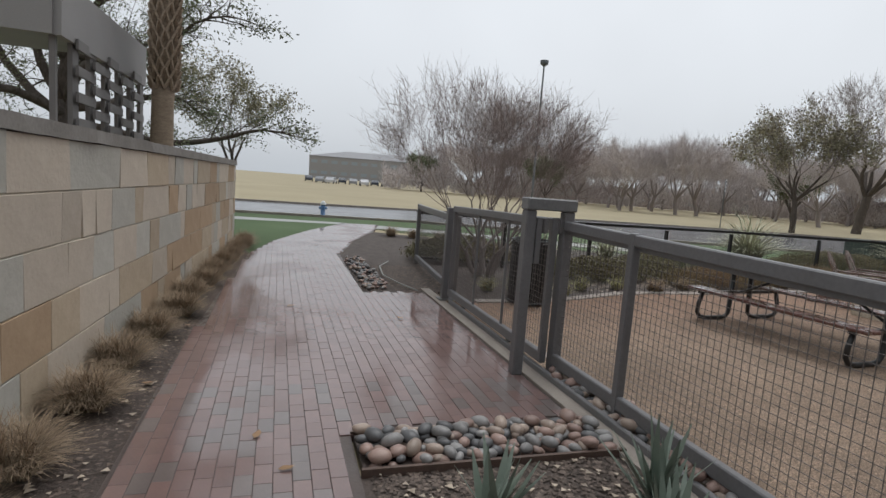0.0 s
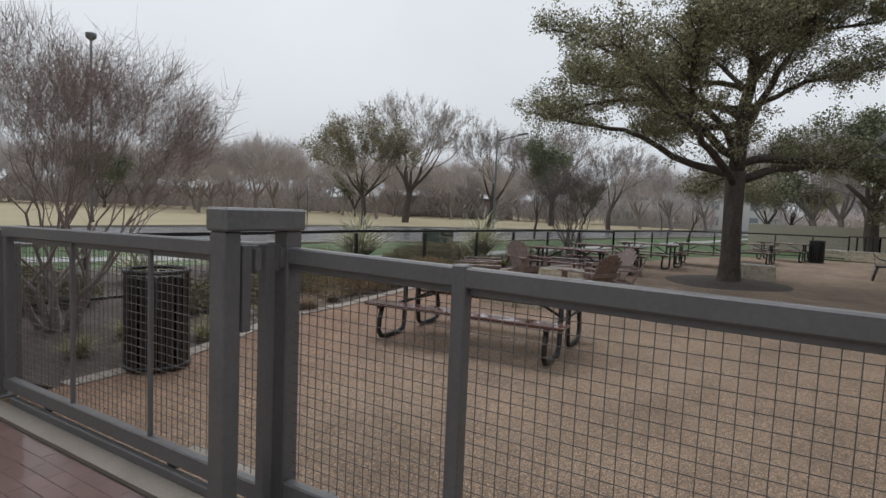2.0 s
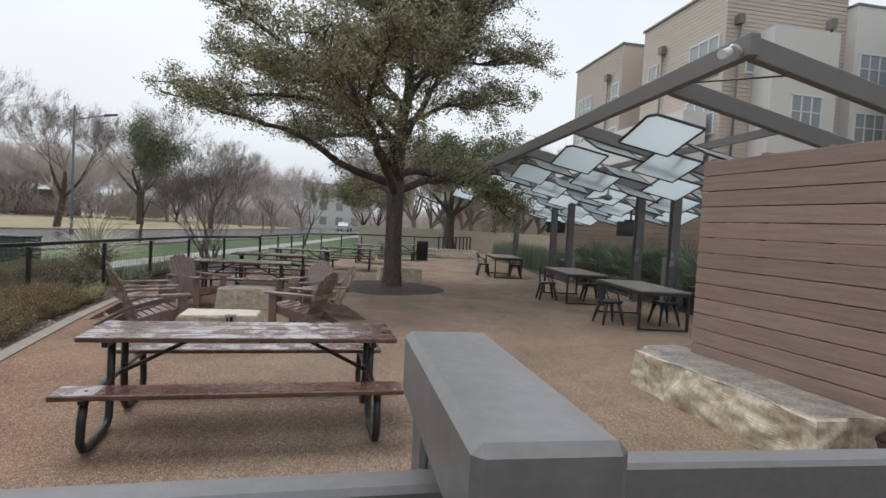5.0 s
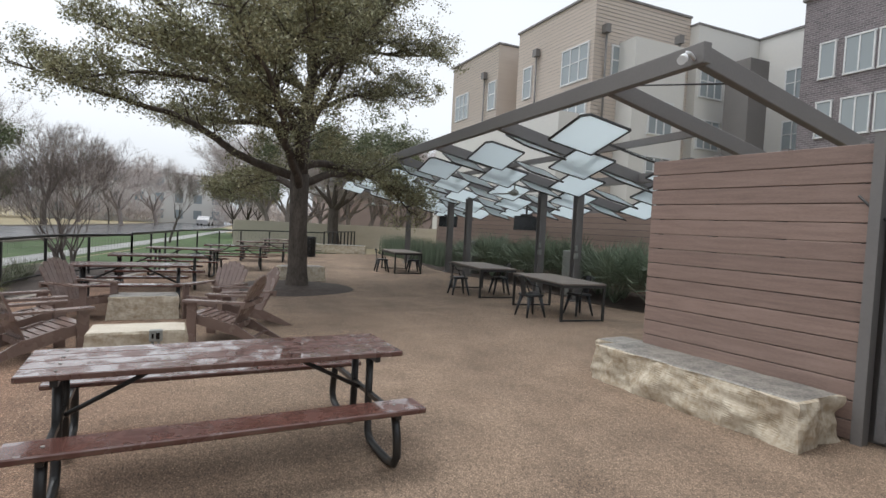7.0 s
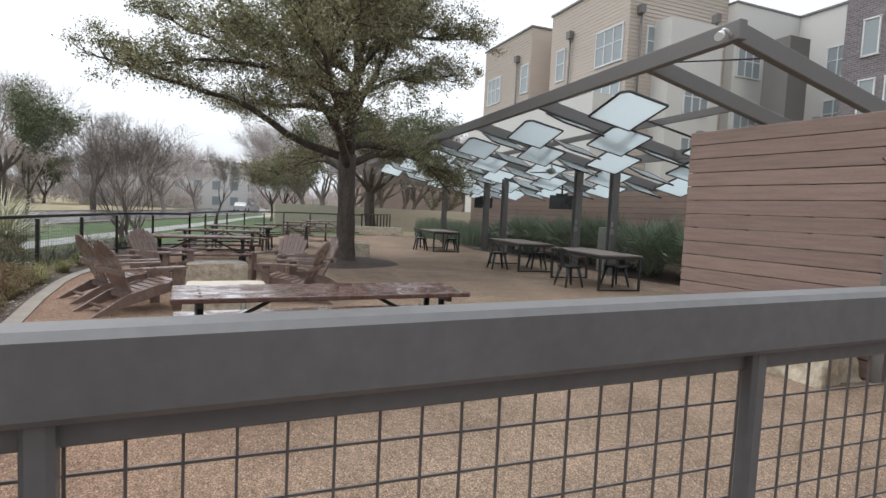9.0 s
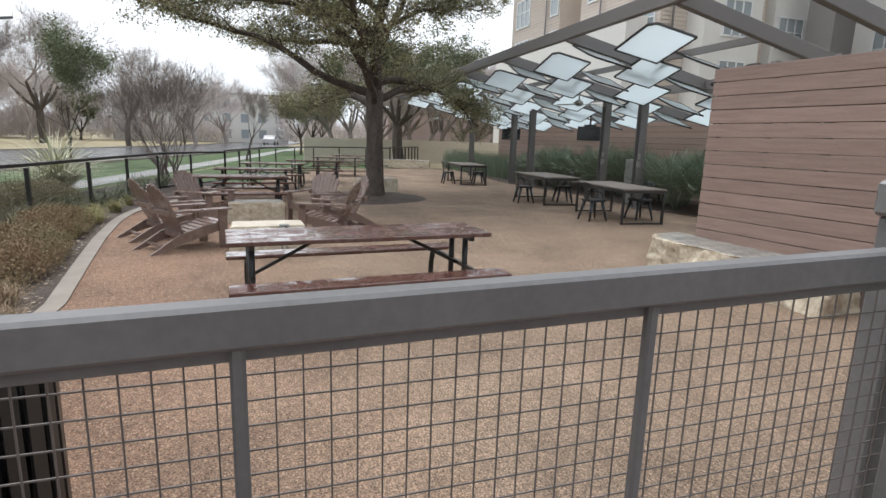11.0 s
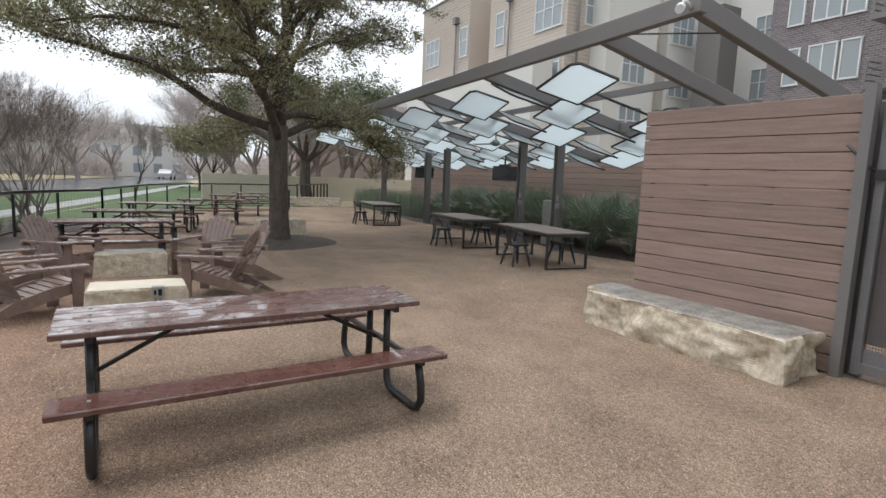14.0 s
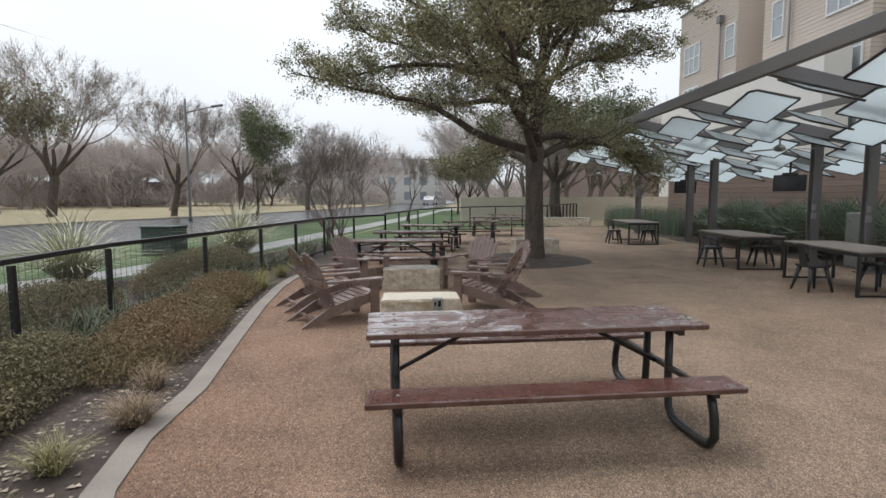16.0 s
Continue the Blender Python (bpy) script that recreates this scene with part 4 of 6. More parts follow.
# ---- bins, cabinets and small fixtures ----
def bin_(m, label, r=0.275, h=0.92):
    root = thing("litter_bin", label, "litter bin", m)
    q = B()
    for k in range(22):
        a = math.tau * k / 22
        box(q, (r * math.cos(a), r * math.sin(a), h / 2), (0.012, 0.055, h - 0.06), math.degrees(a))
    part("slats", q, M_BLACK, root)
    one("liner", M_SCREEN, lambda bm: tube(bm, [(0, 0, 0.05), (0, 0, h - 0.05)], r - 0.03, 16), root)
    for z in (0.04, h):
        def ring(bm):
            tube(bm, [(r * math.cos(math.tau * k / 20), r * math.sin(math.tau * k / 20), z) for k in range(21)], 0.022, 6)
        one("rim", M_BLACK, ring, root)


bin_(pose(2.97, 6.82, 0), "black slatted steel litter bin behind the sliding gate")
bin_(pose(27.6, 0.2, 0), "black litter bin by the far fence")
cab = thing("utility_cabinet", "dark green electrical cabinet on the street lawn", "utility cabinet", pose(18.5, 13.2, -0.05, 0, 0, 80))
one("body", M_UTIL, lambda bm: box(bm, (0, 0, 0.40), (1.0, 0.75, 0.80), bevel=0.02), cab)
one("lid", M_UTIL, lambda bm: box(bm, (0, 0, 0.83), (1.06, 0.81, 0.06), bevel=0.02), cab)
hyd = thing("fire_hydrant", "blue and white fire hydrant beside the street", "hydrant", pose(1.2, 22.1, -0.05))
one("barrel", M_HYD, lambda bm: tube(bm, [(0, 0, 0), (0, 0, 0.05), (0, 0, 0.06), (0, 0, 0.5)], [0.14, 0.14, 0.09, 0.09], 14), hyd)
one("bonnet", M_WHITE, lambda bm: tube(bm, [(0, 0, 0.5), (0, 0, 0.54), (0, 0, 0.62), (0, 0, 0.66)], [0.12, 0.12, 0.07, 0.03], 14), hyd)
one("outlet", M_HYD, lambda bm: (tube(bm, [(-0.16, 0, 0.38), (0.16, 0, 0.38)], 0.05, 10), tube(bm, [(0, -0.17, 0.36), (0, 0, 0.36)], 0.06, 10)), hyd)
for x, y in ((14.65, -3.7), (13.05, -3.7)):
    b_ = thing("outlet_box", "pale socket boxes fixed to a pergola post", "socket box", pose(x - 0.11, y + 0.06, 1.15))
    one("box", M_BOX, lambda bm: box(bm, (0, 0, 0), (0.05, 0.11, 0.14), bevel=0.008), b_)
    one("box", M_BOX, lambda bm: box(bm, (0, 0.0, 0.20), (0.05, 0.06, 0.14), bevel=0.008), b_)
pan = thing("equipment_box", "pale grey cabinet among the palmettos", "cabinet", pose(14.0, -4.4, 0))
one("body", M_BOX, lambda bm: box(bm, (0, 0, 0.62), (0.55, 0.35, 1.24), bevel=0.02), pan)
pan2 = thing("equipment_box", "pale grey cabinet among the palmettos", "cabinet", pose(20.2, -4.5, 0))
one("body", M_BOX, lambda bm: box(bm, (0, 0, 0.62), (0.4, 0.3, 1.24), bevel=0.02), pan2)


def street_lamp(x, y, h, rz, label, arm=True):
    root = thing("street_lamp", label, "street lamp", pose(x, y, -0.05, 0, 0, rz))
    one("pole", M_LAMP, lambda bm: tube(bm, [(0, 0, 0), (0, 0, 0.3), (0, 0, h)], [0.16, 0.09, 0.06], 8), root)
    if arm:
        one("arm", M_LAMP, lambda bm: tube(bm, [(0, 0, h - 0.9), (0.9, 0, h - 0.6), (1.7, 0, h - 0.35)], 0.035, 6), root)
        one("head", M_LAMP, lambda bm: box(bm, (2.0, 0, h - 0.28), (0.8, 0.32, 0.14), 0, 0, -12, 0.04), root)
    else:
        one("head", M_LAMP, lambda bm: tube(bm, [(0, 0, h - 0.05), (0, 0, h + 0.1), (0, 0, h + 0.35), (0, 0, h + 0.4)], [0.1, 0.28, 0.3, 0.1], 10), root)


street_lamp(40.0, 21.1, 8.1, -60, "tall grey street lamp with a single arm across the street")
street_lamp(17.3, 36.6, 10.6, 0, "tall street lamp with a round head beyond the street", False)
street_lamp(-14.5, 60, 10.5, 0, "thin street lamp pole far behind the stone wall", False)
sg = thing("road_sign", "small white sign on a post beside the street", "sign", pose(28.5, 30.2, -0.05, 0, 0, 40))
one("pole", M_LAMP, lambda bm: tube(bm, [(0, 0, 0), (0, 0, 3.45)], 0.03, 6), sg)
one("plate", M_WHITE, lambda bm: box(bm, (0, -0.03, 3.0), (0.36, 0.02, 0.85)), sg)
for z in (2.8, 3.05, 3.25):
    one("lettering", M_SCREEN, lambda bm: box(bm, (0, -0.043, z), (0.2, 0.004, 0.08)), sg)


# ---- plants ----
def blades(cx, cy, n, r0, length, width, droop, seed, spread_=1.0, z=0.0, straight=False):
    """Verts and faces of n tapered blades fanning out from a tuft."""
    g = random.Random(seed)
    vs, fs = [], []
    for _ in range(n):
        a = g.uniform(0, math.tau)
        lean = g.random() ** 0.7 * spread_
        L = length * g.uniform(0.65, 1.1)
        base = Vector((cx + g.uniform(-r0, r0), cy + g.uniform(-r0, r0), z))
        d = Vector((math.cos(a) * lean, math.sin(a) * lean, 1)).normalized()
        side = Vector((-math.sin(a), math.cos(a), 0)) * width / 2
        k0 = len(vs)
        p = base
        for j in range(4):
            w = (1.0, 0.9, 0.6, 0.08)[j]
            vs += [p - side * w, p + side * w]
            p = p + d * (L / 3)
            if not straight:
                d = (d + Vector((math.cos(a) * 0.25 * droop, math.sin(a) * 0.25 * droop, -0.35 * droop))).normalized()
        for j in range(3):
            fs.append((k0 + 2 * j, k0 + 2 * j + 1, k0 + 2 * j + 3, k0 + 2 * j + 2))
    return vs, fs


def tuft(name, label, category, x, y, n, r0, length, width, droop, seed, material, spread_=1.0, group="", straight=False, z=0.0):
    vs, fs = blades(0, 0, n, r0, length, width, droop, seed, spread_, 0, straight)
    ob = raw(name, vs, fs, material, label=label)
    ob.location = (x, y, z)
    return tagged(ob, category=category, group=group)


def leaf_cloud(pts, n, r, size, seed):
    """n small leaves scattered round each of the given points."""
    g = np.random.default_rng(seed)
    pts = np.asarray(pts)
    m = len(pts) * n
    c = np.repeat(pts, n, 0) + g.normal(0, 1, (m, 3)) * r * np.array((1, 1, 0.7))
    u = g.normal(0, 1, (m, 3))
    u /= np.linalg.norm(u, axis=1)[:, None]
    w = np.cross(u, g.normal(0, 1, (m, 3)))
    w /= np.linalg.norm(w, axis=1)[:, None]
    s = size * g.uniform(0.6, 1.3, (m, 1))
    vs = np.stack([c - u * s, c + w * s * 0.45, c + u * s, c - w * s * 0.45], 1).reshape(-1, 3)
    fs = np.arange(m * 4).reshape(-1, 4)
    return vs, fs


def mesh_np(name, vs, fs, material, parent=None, label="", kind=""):
    me = bpy.data.meshes.new(name)
    vs, fs = np.asarray(vs, dtype=np.float32), np.asarray(fs, dtype=np.int32)
    me.vertices.add(len(vs))
    me.vertices.foreach_set("co", vs.ravel())
    me.loops.add(fs.size)
    me.loops.foreach_set("vertex_index", fs.ravel())
    me.polygons.add(len(fs))
    me.polygons.foreach_set("loop_start", np.arange(0, fs.size, fs.shape[1], dtype=np.int32))
    me.materials.append(material)
    me.update(calc_edges=True)
    ob = new(name, me)
    ob.parent = parent
    return tagged(ob, label, kind=kind)


def shrub(name, label, x, y, rx, ry, h, n, size, seed, material, rz=0, group=""):
    g = np.random.default_rng(seed)
    root = thing(name, label, "shrub", pose(x, y, 0, 0, 0, rz), group)
    a, b = g.uniform(0, math.tau, n), np.sqrt(g.uniform(0, 1, n))
    px, py = np.cos(a) * b * rx, np.sin(a) * b * ry
    top = h * np.sqrt(np.clip(1 - (b * 0.97) ** 2.6, 0.02, 1)) * (1 + 0.25 * np.array([noise.noise(Vector((u * 2.2 + seed, v * 2.2, 0))) for u, v in zip(px, py)]))
    pz = top * g.uniform(0.45, 1.05, n)
    vs, fs = leaf_cloud(np.stack([px, py, pz], 1), 7, 0.05, size, seed)
    mesh_np("foliage", vs, fs, material, root)
    q = B()
    gg = random.Random(seed)
    for _ in range(int(18 * rx * ry) + 8):
        u, t_ = gg.uniform(0, math.tau), gg.random() ** 0.5 * 0.8
        ex, ey = math.cos(u) * t_ * rx, math.sin(u) * t_ * ry
        tube(q, [(ex * 0.6, ey * 0.6, -0.02), (ex * 0.9, ey * 0.9, h * 0.55), (ex, ey, h * 0.95)], [0.006, 0.004, 0.002], 3, False)
    part("stems", q, M_TWIG, root)
    return root


def tree(name, label, x, y, h, r, trunk_h, trunk_r, seed, leafmat=None, leaves=0, leafsize=0.05, depth=5, limbs=5, spread_=0.8, up=0.25, barkm=None, twigm=None, stems=1, clump=0.22, lean=0.0, droop=0.0, wig=0.28, level_out=1.0, sticks=0, stick=(0.6, 0.012), stickm=None, tips=0):
    """A tapered trunk that forks into limbs and twigs, with leaves clumped round the twig ends."""
    g = random.Random(seed)
    root = thing(name, label, "tree", pose(x, y, -0.05))
    tv_, tf, wv, wf, ends = [], [], [], [], []

    def limb(p, d, L, r0, r1, V, F, seg, steps=4):
        rings, side, pts = [], d.orthogonal().normalized(), [p]
        for j in range(steps + 1):
            side = (side - d * side.dot(d)).normalized()
            upv = d.cross(side)
            rr = r0 + (r1 - r0) * j / steps
            rings.append(len(V))
            for k in range(seg):
                a = math.tau * k / seg
                V.append(p + (side * math.cos(a) + upv * math.sin(a)) * rr)
            if j < steps:
                d = (d + Vector((g.uniform(-1, 1), g.uniform(-1, 1), g.uniform(-0.6, 0.9))) * wig * 0.6 + Vector((0, 0, (up - droop) * 0.25))).normalized()
                p = p + d * (L / steps)
                pts.append(p)
        for a, b in zip(rings, rings[1:]):
            for k in range(seg):
                F.append((a + k, a + (k + 1) % seg, b + (k + 1) % seg, b + k))
        return p, d, pts

    def grow(p, d, L, r0, lev):
        thick = lev < 2
        V, F = (tv_, tf) if thick else (wv, wf)
        seg = 8 if lev == 0 else 6 if lev == 1 else 4 if lev == 2 else 3
        q, e, pts = limb(p, d, L, r0, r0 * 0.55, V, F, seg, 4 if lev < 3 else 3)
        if lev >= 3:
            ends.extend(tuple(v) for v in pts[1:])
        if lev >= depth:
            return
        kids = g.choice((2, 3, 3)) if lev > 0 else limbs
        for i in range(kids):
            src = q if i < 2 else pts[g.choice((len(pts) - 2, len(pts) - 3))]
            ax = e.orthogonal().normalized()
            ax.rotate(Matrix.Rotation(g.uniform(0, math.tau), 3, e))
            nd = (e + ax * g.uniform(0.45, 0.95) * spread_).normalized()
            grow(src, nd, L * g.uniform(0.62, 0.86), r0 * 0.55 * g.uniform(0.7, 0.95), lev + 1)

    for s in range(stems):
        a = math.tau * s / stems + g.uniform(-0.4, 0.4)
        out_ = 0.0 if stems == 1 else 0.45
        d0_ = Vector((math.cos(a) * out_ + lean, math.sin(a) * out_, 1)).normalized()
        b0 = Vector((0, 0, -0.1)) if stems == 1 else Vector((math.cos(a) * 0.12, math.sin(a) * 0.12, -0.1))
        p, d, _ = limb(b0, d0_, trunk_h, trunk_r, trunk_r * 0.82, tv_, tf, 10, 4)
        for i in range(limbs):
            az = math.tau * (i + g.uniform(-0.25, 0.25)) / limbs
            k = g.uniform(0.55, 1.0) * spread_ * 1.15 if i or stems > 1 else 0.15
            k *= level_out * (1.0, 0.3, 0.75, 0.45, 1.15)[i % 5] if level_out > 1.3 else level_out
            nd = (d + Vector((math.cos(az) * k, math.sin(az) * k, 0))).normalized()
            grow(p - d * g.uniform(0, trunk_h * 0.12), nd, (h - trunk_h) * 0.33 * (0.8 + 0.35 * min(k, 1.6)), trunk_r * 0.5, 1)
    zs = max(v[2] for v in ends)
    rs = np.percentile([math.hypot(v[0], v[1]) for v in ends], 96)
    fz, fr = h / zs, r / rs
    S = np.array((fr, fr, fz))

    def fit_(V):
        V = np.array([tuple(v) for v in V])
        k = np.clip((V[:, 2:3] - trunk_h * 0.8) / max(trunk_h * 0.6, 0.3), 0, 1)
        zz = np.where(V[:, 2] > trunk_h, trunk_h + (V[:, 2] - trunk_h) * (h - trunk_h) / max(zs - trunk_h, 0.1), V[:, 2])
        W = V * (1 + (S - 1) * k * np.array((1, 1, 0)))
        W[:, 2] = zz
        return W
    mesh_np("trunk", fit_(tv_), tf, barkm or M_BARK, root).data.shade_smooth()
    crown = fit_(wv)
    f3 = [f for f in wf]
    cr = mesh_np("crown", crown, f3, twigm or M_TWIG, root)
    if sticks:
        E_ = fit_(ends)
        g3 = np.random.default_rng(seed + 1)
        c_ = E_[g3.integers(0, len(E_), sticks)]
        mid_ = np.array((0, 0, trunk_h * 0.8))
        d_ = (c_ - mid_)
        d_ /= np.linalg.norm(d_, axis=1)[:, None] + 1e-6
        d_ = d_ * 0.7 + g3.normal(0, 0.55, (sticks, 3)) + np.array((0, 0, 0.25))
        d_ /= np.linalg.norm(d_, axis=1)[:, None]
        w_ = np.cross(d_, g3.normal(0, 1, (sticks, 3)))
        w_ /= np.linalg.norm(w_, axis=1)[:, None]
        ln = stick[0] * g3.uniform(0.4, 1.2, (sticks, 1))
        w_ = w_ * stick[1] / 2
        mesh_np("twig_mass", np.stack([c_ - w_, c_ + w_, c_ + d_ * ln + w_ * 0.3, c_ + d_ * ln - w_ * 0.3], 1).reshape(-1, 3), np.arange(sticks * 4).reshape(-1, 4), stickm or twigm or M_TWIG, cr, "", "stuff")
    if leaves:
        E_ = fit_(ends)
        g2 = np.random.default_rng(seed)
        keep_ = E_[E_[:, 2] > trunk_h * 1.08]
        if tips:
            far_ = np.argsort(-(np.hypot(keep_[:, 0], keep_[:, 1]) / r + np.maximum(keep_[:, 2] - trunk_h, 0) / (h - trunk_h)) * 0.7 + g2.uniform(0, 1.6, len(keep_)))
            keep_ = keep_[far_[:tips]]
        per = max(1, int(leaves / len(keep_)))
        vs, fs = leaf_cloud(keep_, per, clump, leafsize, seed)
        mesh_np("leaves", vs, fs, leafmat, cr, "", "stuff")
    return root


def spreading_oak(name, label, x, y, h, reach, seed, leafmat, per, keep=0.9):
    """A trunk with a leader, long near-level limbs all round it, side branches, twigs and small leaves."""
    g_ = random.Random(seed)
    root = thing(name, label, "tree", pose(x, y, -0.05))
    big, fine_, ends = B(), B(), []

    def line(p, d, L, n, wig, rise):
        pts = [Vector(p)]
        for _ in range(n):
            d = (d + Vector((g_.uniform(-1, 1), g_.uniform(-1, 1), g_.uniform(-0.8, 0.8))) * wig + Vector((0, 0, rise))).normalized()
            pts.append(pts[-1] + d * (L / n))
        return pts

    def flare(e, out_k, up_lo, up_hi):
        """A direction that leaves e sideways."""
        return (e * 0.75 + Vector((-e.y, e.x, 0)) * g_.choice((-1, 1)) * g_.uniform(0.5, 1.1) * out_k + Vector((0, 0, g_.uniform(up_lo, up_hi)))).normalized()

    tube(big, [(0, 0, -0.1), (0.0, 0, 0.15), (0, 0, 0.5), (-0.02, 0.02, 1.6), (0.0, 0.03, 2.9)], [0.37, 0.29, 0.245, 0.22, 0.235], 14)
    lead = line((0, 0.03, 2.85), Vector((0.04, -0.1, 1)).normalized(), h - 4.4, 9, 0.2, 0.12)
    tube(big, lead, [0.2 - 0.018 * k for k in range(10)], 8)
    n_limb = 34
    for k in range(n_limb):
        u = k / (n_limb - 1)
        az = k * 2.4 + g_.uniform(-0.3, 0.3)
        w_ = u * 8.4
        p = lead[int(w_)].lerp(lead[int(w_) + 1], w_ % 1) - Vector((0, 0, 0.5 if u < 0.2 else 0.0))
        el = (0.42, 0.95, 0.12)[k % 3] + 0.75 * u - 0.3 * math.sin(az) * (1 - u) + g_.uniform(-0.08, 0.12)
        d = Vector((math.cos(az), math.sin(az), el)).normalized()
        far = reach(az) * 1.1 * (1 - 0.3 * u - 0.2 * u * u) * g_.uniform(0.85, 1.08)
        main = line(p, d, far, 12, 0.3, -0.045 * el * (1 - u))
        r0 = (0.115 if u < 0.3 else 0.085) * (1 - 0.4 * u)
        tube(big, main, [r0 * (1 - 0.075 * m_) + 0.004 for m_ in range(13)], 6)
        for m_ in range(3, 13):
            for _ in range(2 if m_ < 9 else 3):
                e = (main[m_] - main[m_ - 1]).normalized()
                sub = line(main[m_ - 1].lerp(main[m_], g_.random()), flare(e, 1.0, -0.2, 0.6), g_.uniform(0.7, 1.7) * (1.15 - 0.045 * m_), 4, 0.38, 0.03)
                tube(fine_, sub, [0.02, 0.015, 0.011, 0.008, 0.004], 4, False)
                for q_ in (1, 2, 2, 3, 3, 4, 4, 4):
                    td = Vector((g_.uniform(-1, 1), g_.uniform(-1, 1), g_.uniform(-0.45, 0.8))).normalized()
                    tw = line(sub[q_], td, g_.uniform(0.2, 0.5), 2, 0.4, 0.0)
                    tube(fine_, tw, [0.006, 0.004, 0.002], 3, False)
                    if g_.random() < keep:
                        ends.append(tuple(tw[2]))
                        ends.append(tuple(tw[1].lerp(tw[2], 0.3)))
    part("trunk", big, M_BARK, root)
    cr = part("crown", fine_, M_BARK, root)
    vs, fs = leaf_cloud(ends, per, 0.105, 0.036, seed)
    mesh_np("leaves", vs, fs, leafmat, cr, "", "stuff")
    return root


oak = spreading_oak("oak_tree", "large spreading live oak with olive leaves in a mulch ring", 15.8, 2.75, 9.6, lambda az: 5.3 + 1.2 * math.sin(az), 11, M_OAK, 23)


def mulch_ring(bm):
    n = 36
    c = bm.verts.new((15.9, 2.8, 0.10))
    r1 = [bm.verts.new((15.9 + 1.0 * math.cos(a) * (1 + 0.1 * math.sin(3 * a)), 2.8 + 1.0 * math.sin(a), 0.07)) for a in (math.tau * k / n for k in range(n))]
    r2 = [bm.verts.new((15.9 + 1.75 * math.cos(a) * (1 + 0.08 * math.sin(3 * a)), 2.8 + 1.55 * math.sin(a), -0.01)) for a in (math.tau * k / n for k in range(n))]
    for k in range(n):
        m_ = (k + 1) % n
        bm.faces.new((c, r1[k], r1[m_]))
        bm.faces.new((r1[k], r2[k], r2[m_], r1[m_]))


one("mulch_ring", M_MULCH, mulch_ring, label="dark mulch ring at the foot of the oak", kind="structure")
tree("oak_tree", "second live oak beyond the patio fence", 33.8, -2.5, 8.5, 4.6, 2.6, 0.35, 23, M_LEAFD, 30000, 0.08, 6, 7, 0.9, 0.1, clump=0.2, level_out=1.5, tips=1500)
tree("bare_tree", "bare many-stemmed small tree with fine reddish twigs", 3.2, 9.2, 3.8, 1.95, 0.7, 0.045, 31, None, 0, 0, 6, 2, 0.6, 0.3, M_TWIG, M_REDTWIG, stems=8, wig=0.35, sticks=13000, stick=(0.34, 0.005))
tree("bare_tree", "bare small tree beside the fence corner", 21.2, 8.6, 4.1, 2.1, 0.6, 0.05, 33, None, 0, 0, 6, 3, 0.65, 0.3, M_DARKTWIG, M_DARKTWIG, stems=7, sticks=4500, stick=(0.4, 0.009))
tree("street_tree", "small tree with sparse olive leaves behind the lawn", -2.4, 23.3, 6.1, 3.2, 1.9, 0.11, 35, M_LEAFB, 9000, 0.055, 5, 4, 0.7, 0.3, clump=0.15)
spreading_oak("oak_tree", "dark half-bare spreading oak behind the stone wall", -5.2, 14.2, 9.2, lambda az: 5.0, 37, M_LEAFD, 14, 0.45)
tree("street_tree", "tree with thin brown-green leaves across the street", 36.5, 31.6, 9.4, 5.6, 2.6, 0.22, 41, M_LEAFB, 14000, 0.1, 5, 7, 0.8, 0.2, clump=0.25, sticks=4000, stick=(0.7, 0.02), level_out=1.2)
big_bare = tree("bare_tree", "tall bare tree with fine grey twigs across the street", 49.4, 36.3, 13.5, 7.5, 3.5, 0.4, 43, None, 0, 0, 6, 6, 0.75, 0.25, sticks=9000, stick=(0.9, 0.022), level_out=1.2)
bare2 = tree("bare_tree", "bare tree with an open crown across the street", 49.5, 26.3, 9.8, 5.6, 2.8, 0.27, 45, None, 0, 0, 6, 4, 0.75, 0.2, sticks=5000, stick=(0.7, 0.02))
evg = tree("evergreen_tree", "dense dark green young tree beside the street", 31.4, 14.2, 6.6, 2.1, 1.6, 0.08, 47, M_LEAFD, 14000, 0.06, 5, 4, 0.6, 0.4, clump=0.18)
sm = tree("street_tree", "small bare street tree on the lawn strip", 37.4, 6.4, 4.3, 1.9, 1.5, 0.07, 49, None, 0, 0, 5, 4, 0.7, 0.3, sticks=2500, stick=(0.35, 0.014))
sl = tree("street_tree", "small leafy street tree", 50, 2.2, 5.6, 2.6, 1.6, 0.1, 51, M_LEAFB, 7000, 0.09, 5, 6, 0.7, 0.3, clump=0.22)
copy_thing(sl, pose(58, 0.5, -0.05, 0, 0, 60))
copy_thing(sl, pose(68, -1.5, -0.05, 0, 0, 150))
copy_thing(sm, pose(75, 14, -0.05, 0, 0, 100))
copy_thing(bare2, pose(62, 17.5, -0.05, 0, 0, 130))
copy_thing(big_bare, pose(70, 27, -0.05, 0, 0, 70))
# the tree line's haze is painted: pale twig and bark colours, no air volume
wood = tree("bare_tree", "bare grey-brown tree in the distant tree line, haze put into its colour", 80, 60, 10.0, 6.0, 2.3, 0.25, 53, None, 0, 0, 5, 6, 0.75, 0.2, M_HAZEBARK, M_HAZETWIG, sticks=8000, stick=(1.1, 0.02), level_out=1.2)
wood2 = tree("bare_tree", "bare wide tree in the distant tree line, haze put into its colour", 92, 50, 8.6, 6.4, 1.9, 0.25, 55, None, 0, 0, 5, 6, 0.85, 0.15, M_HAZEBARK, M_HAZETWIG, sticks=8000, stick=(1.1, 0.02), level_out=1.4)
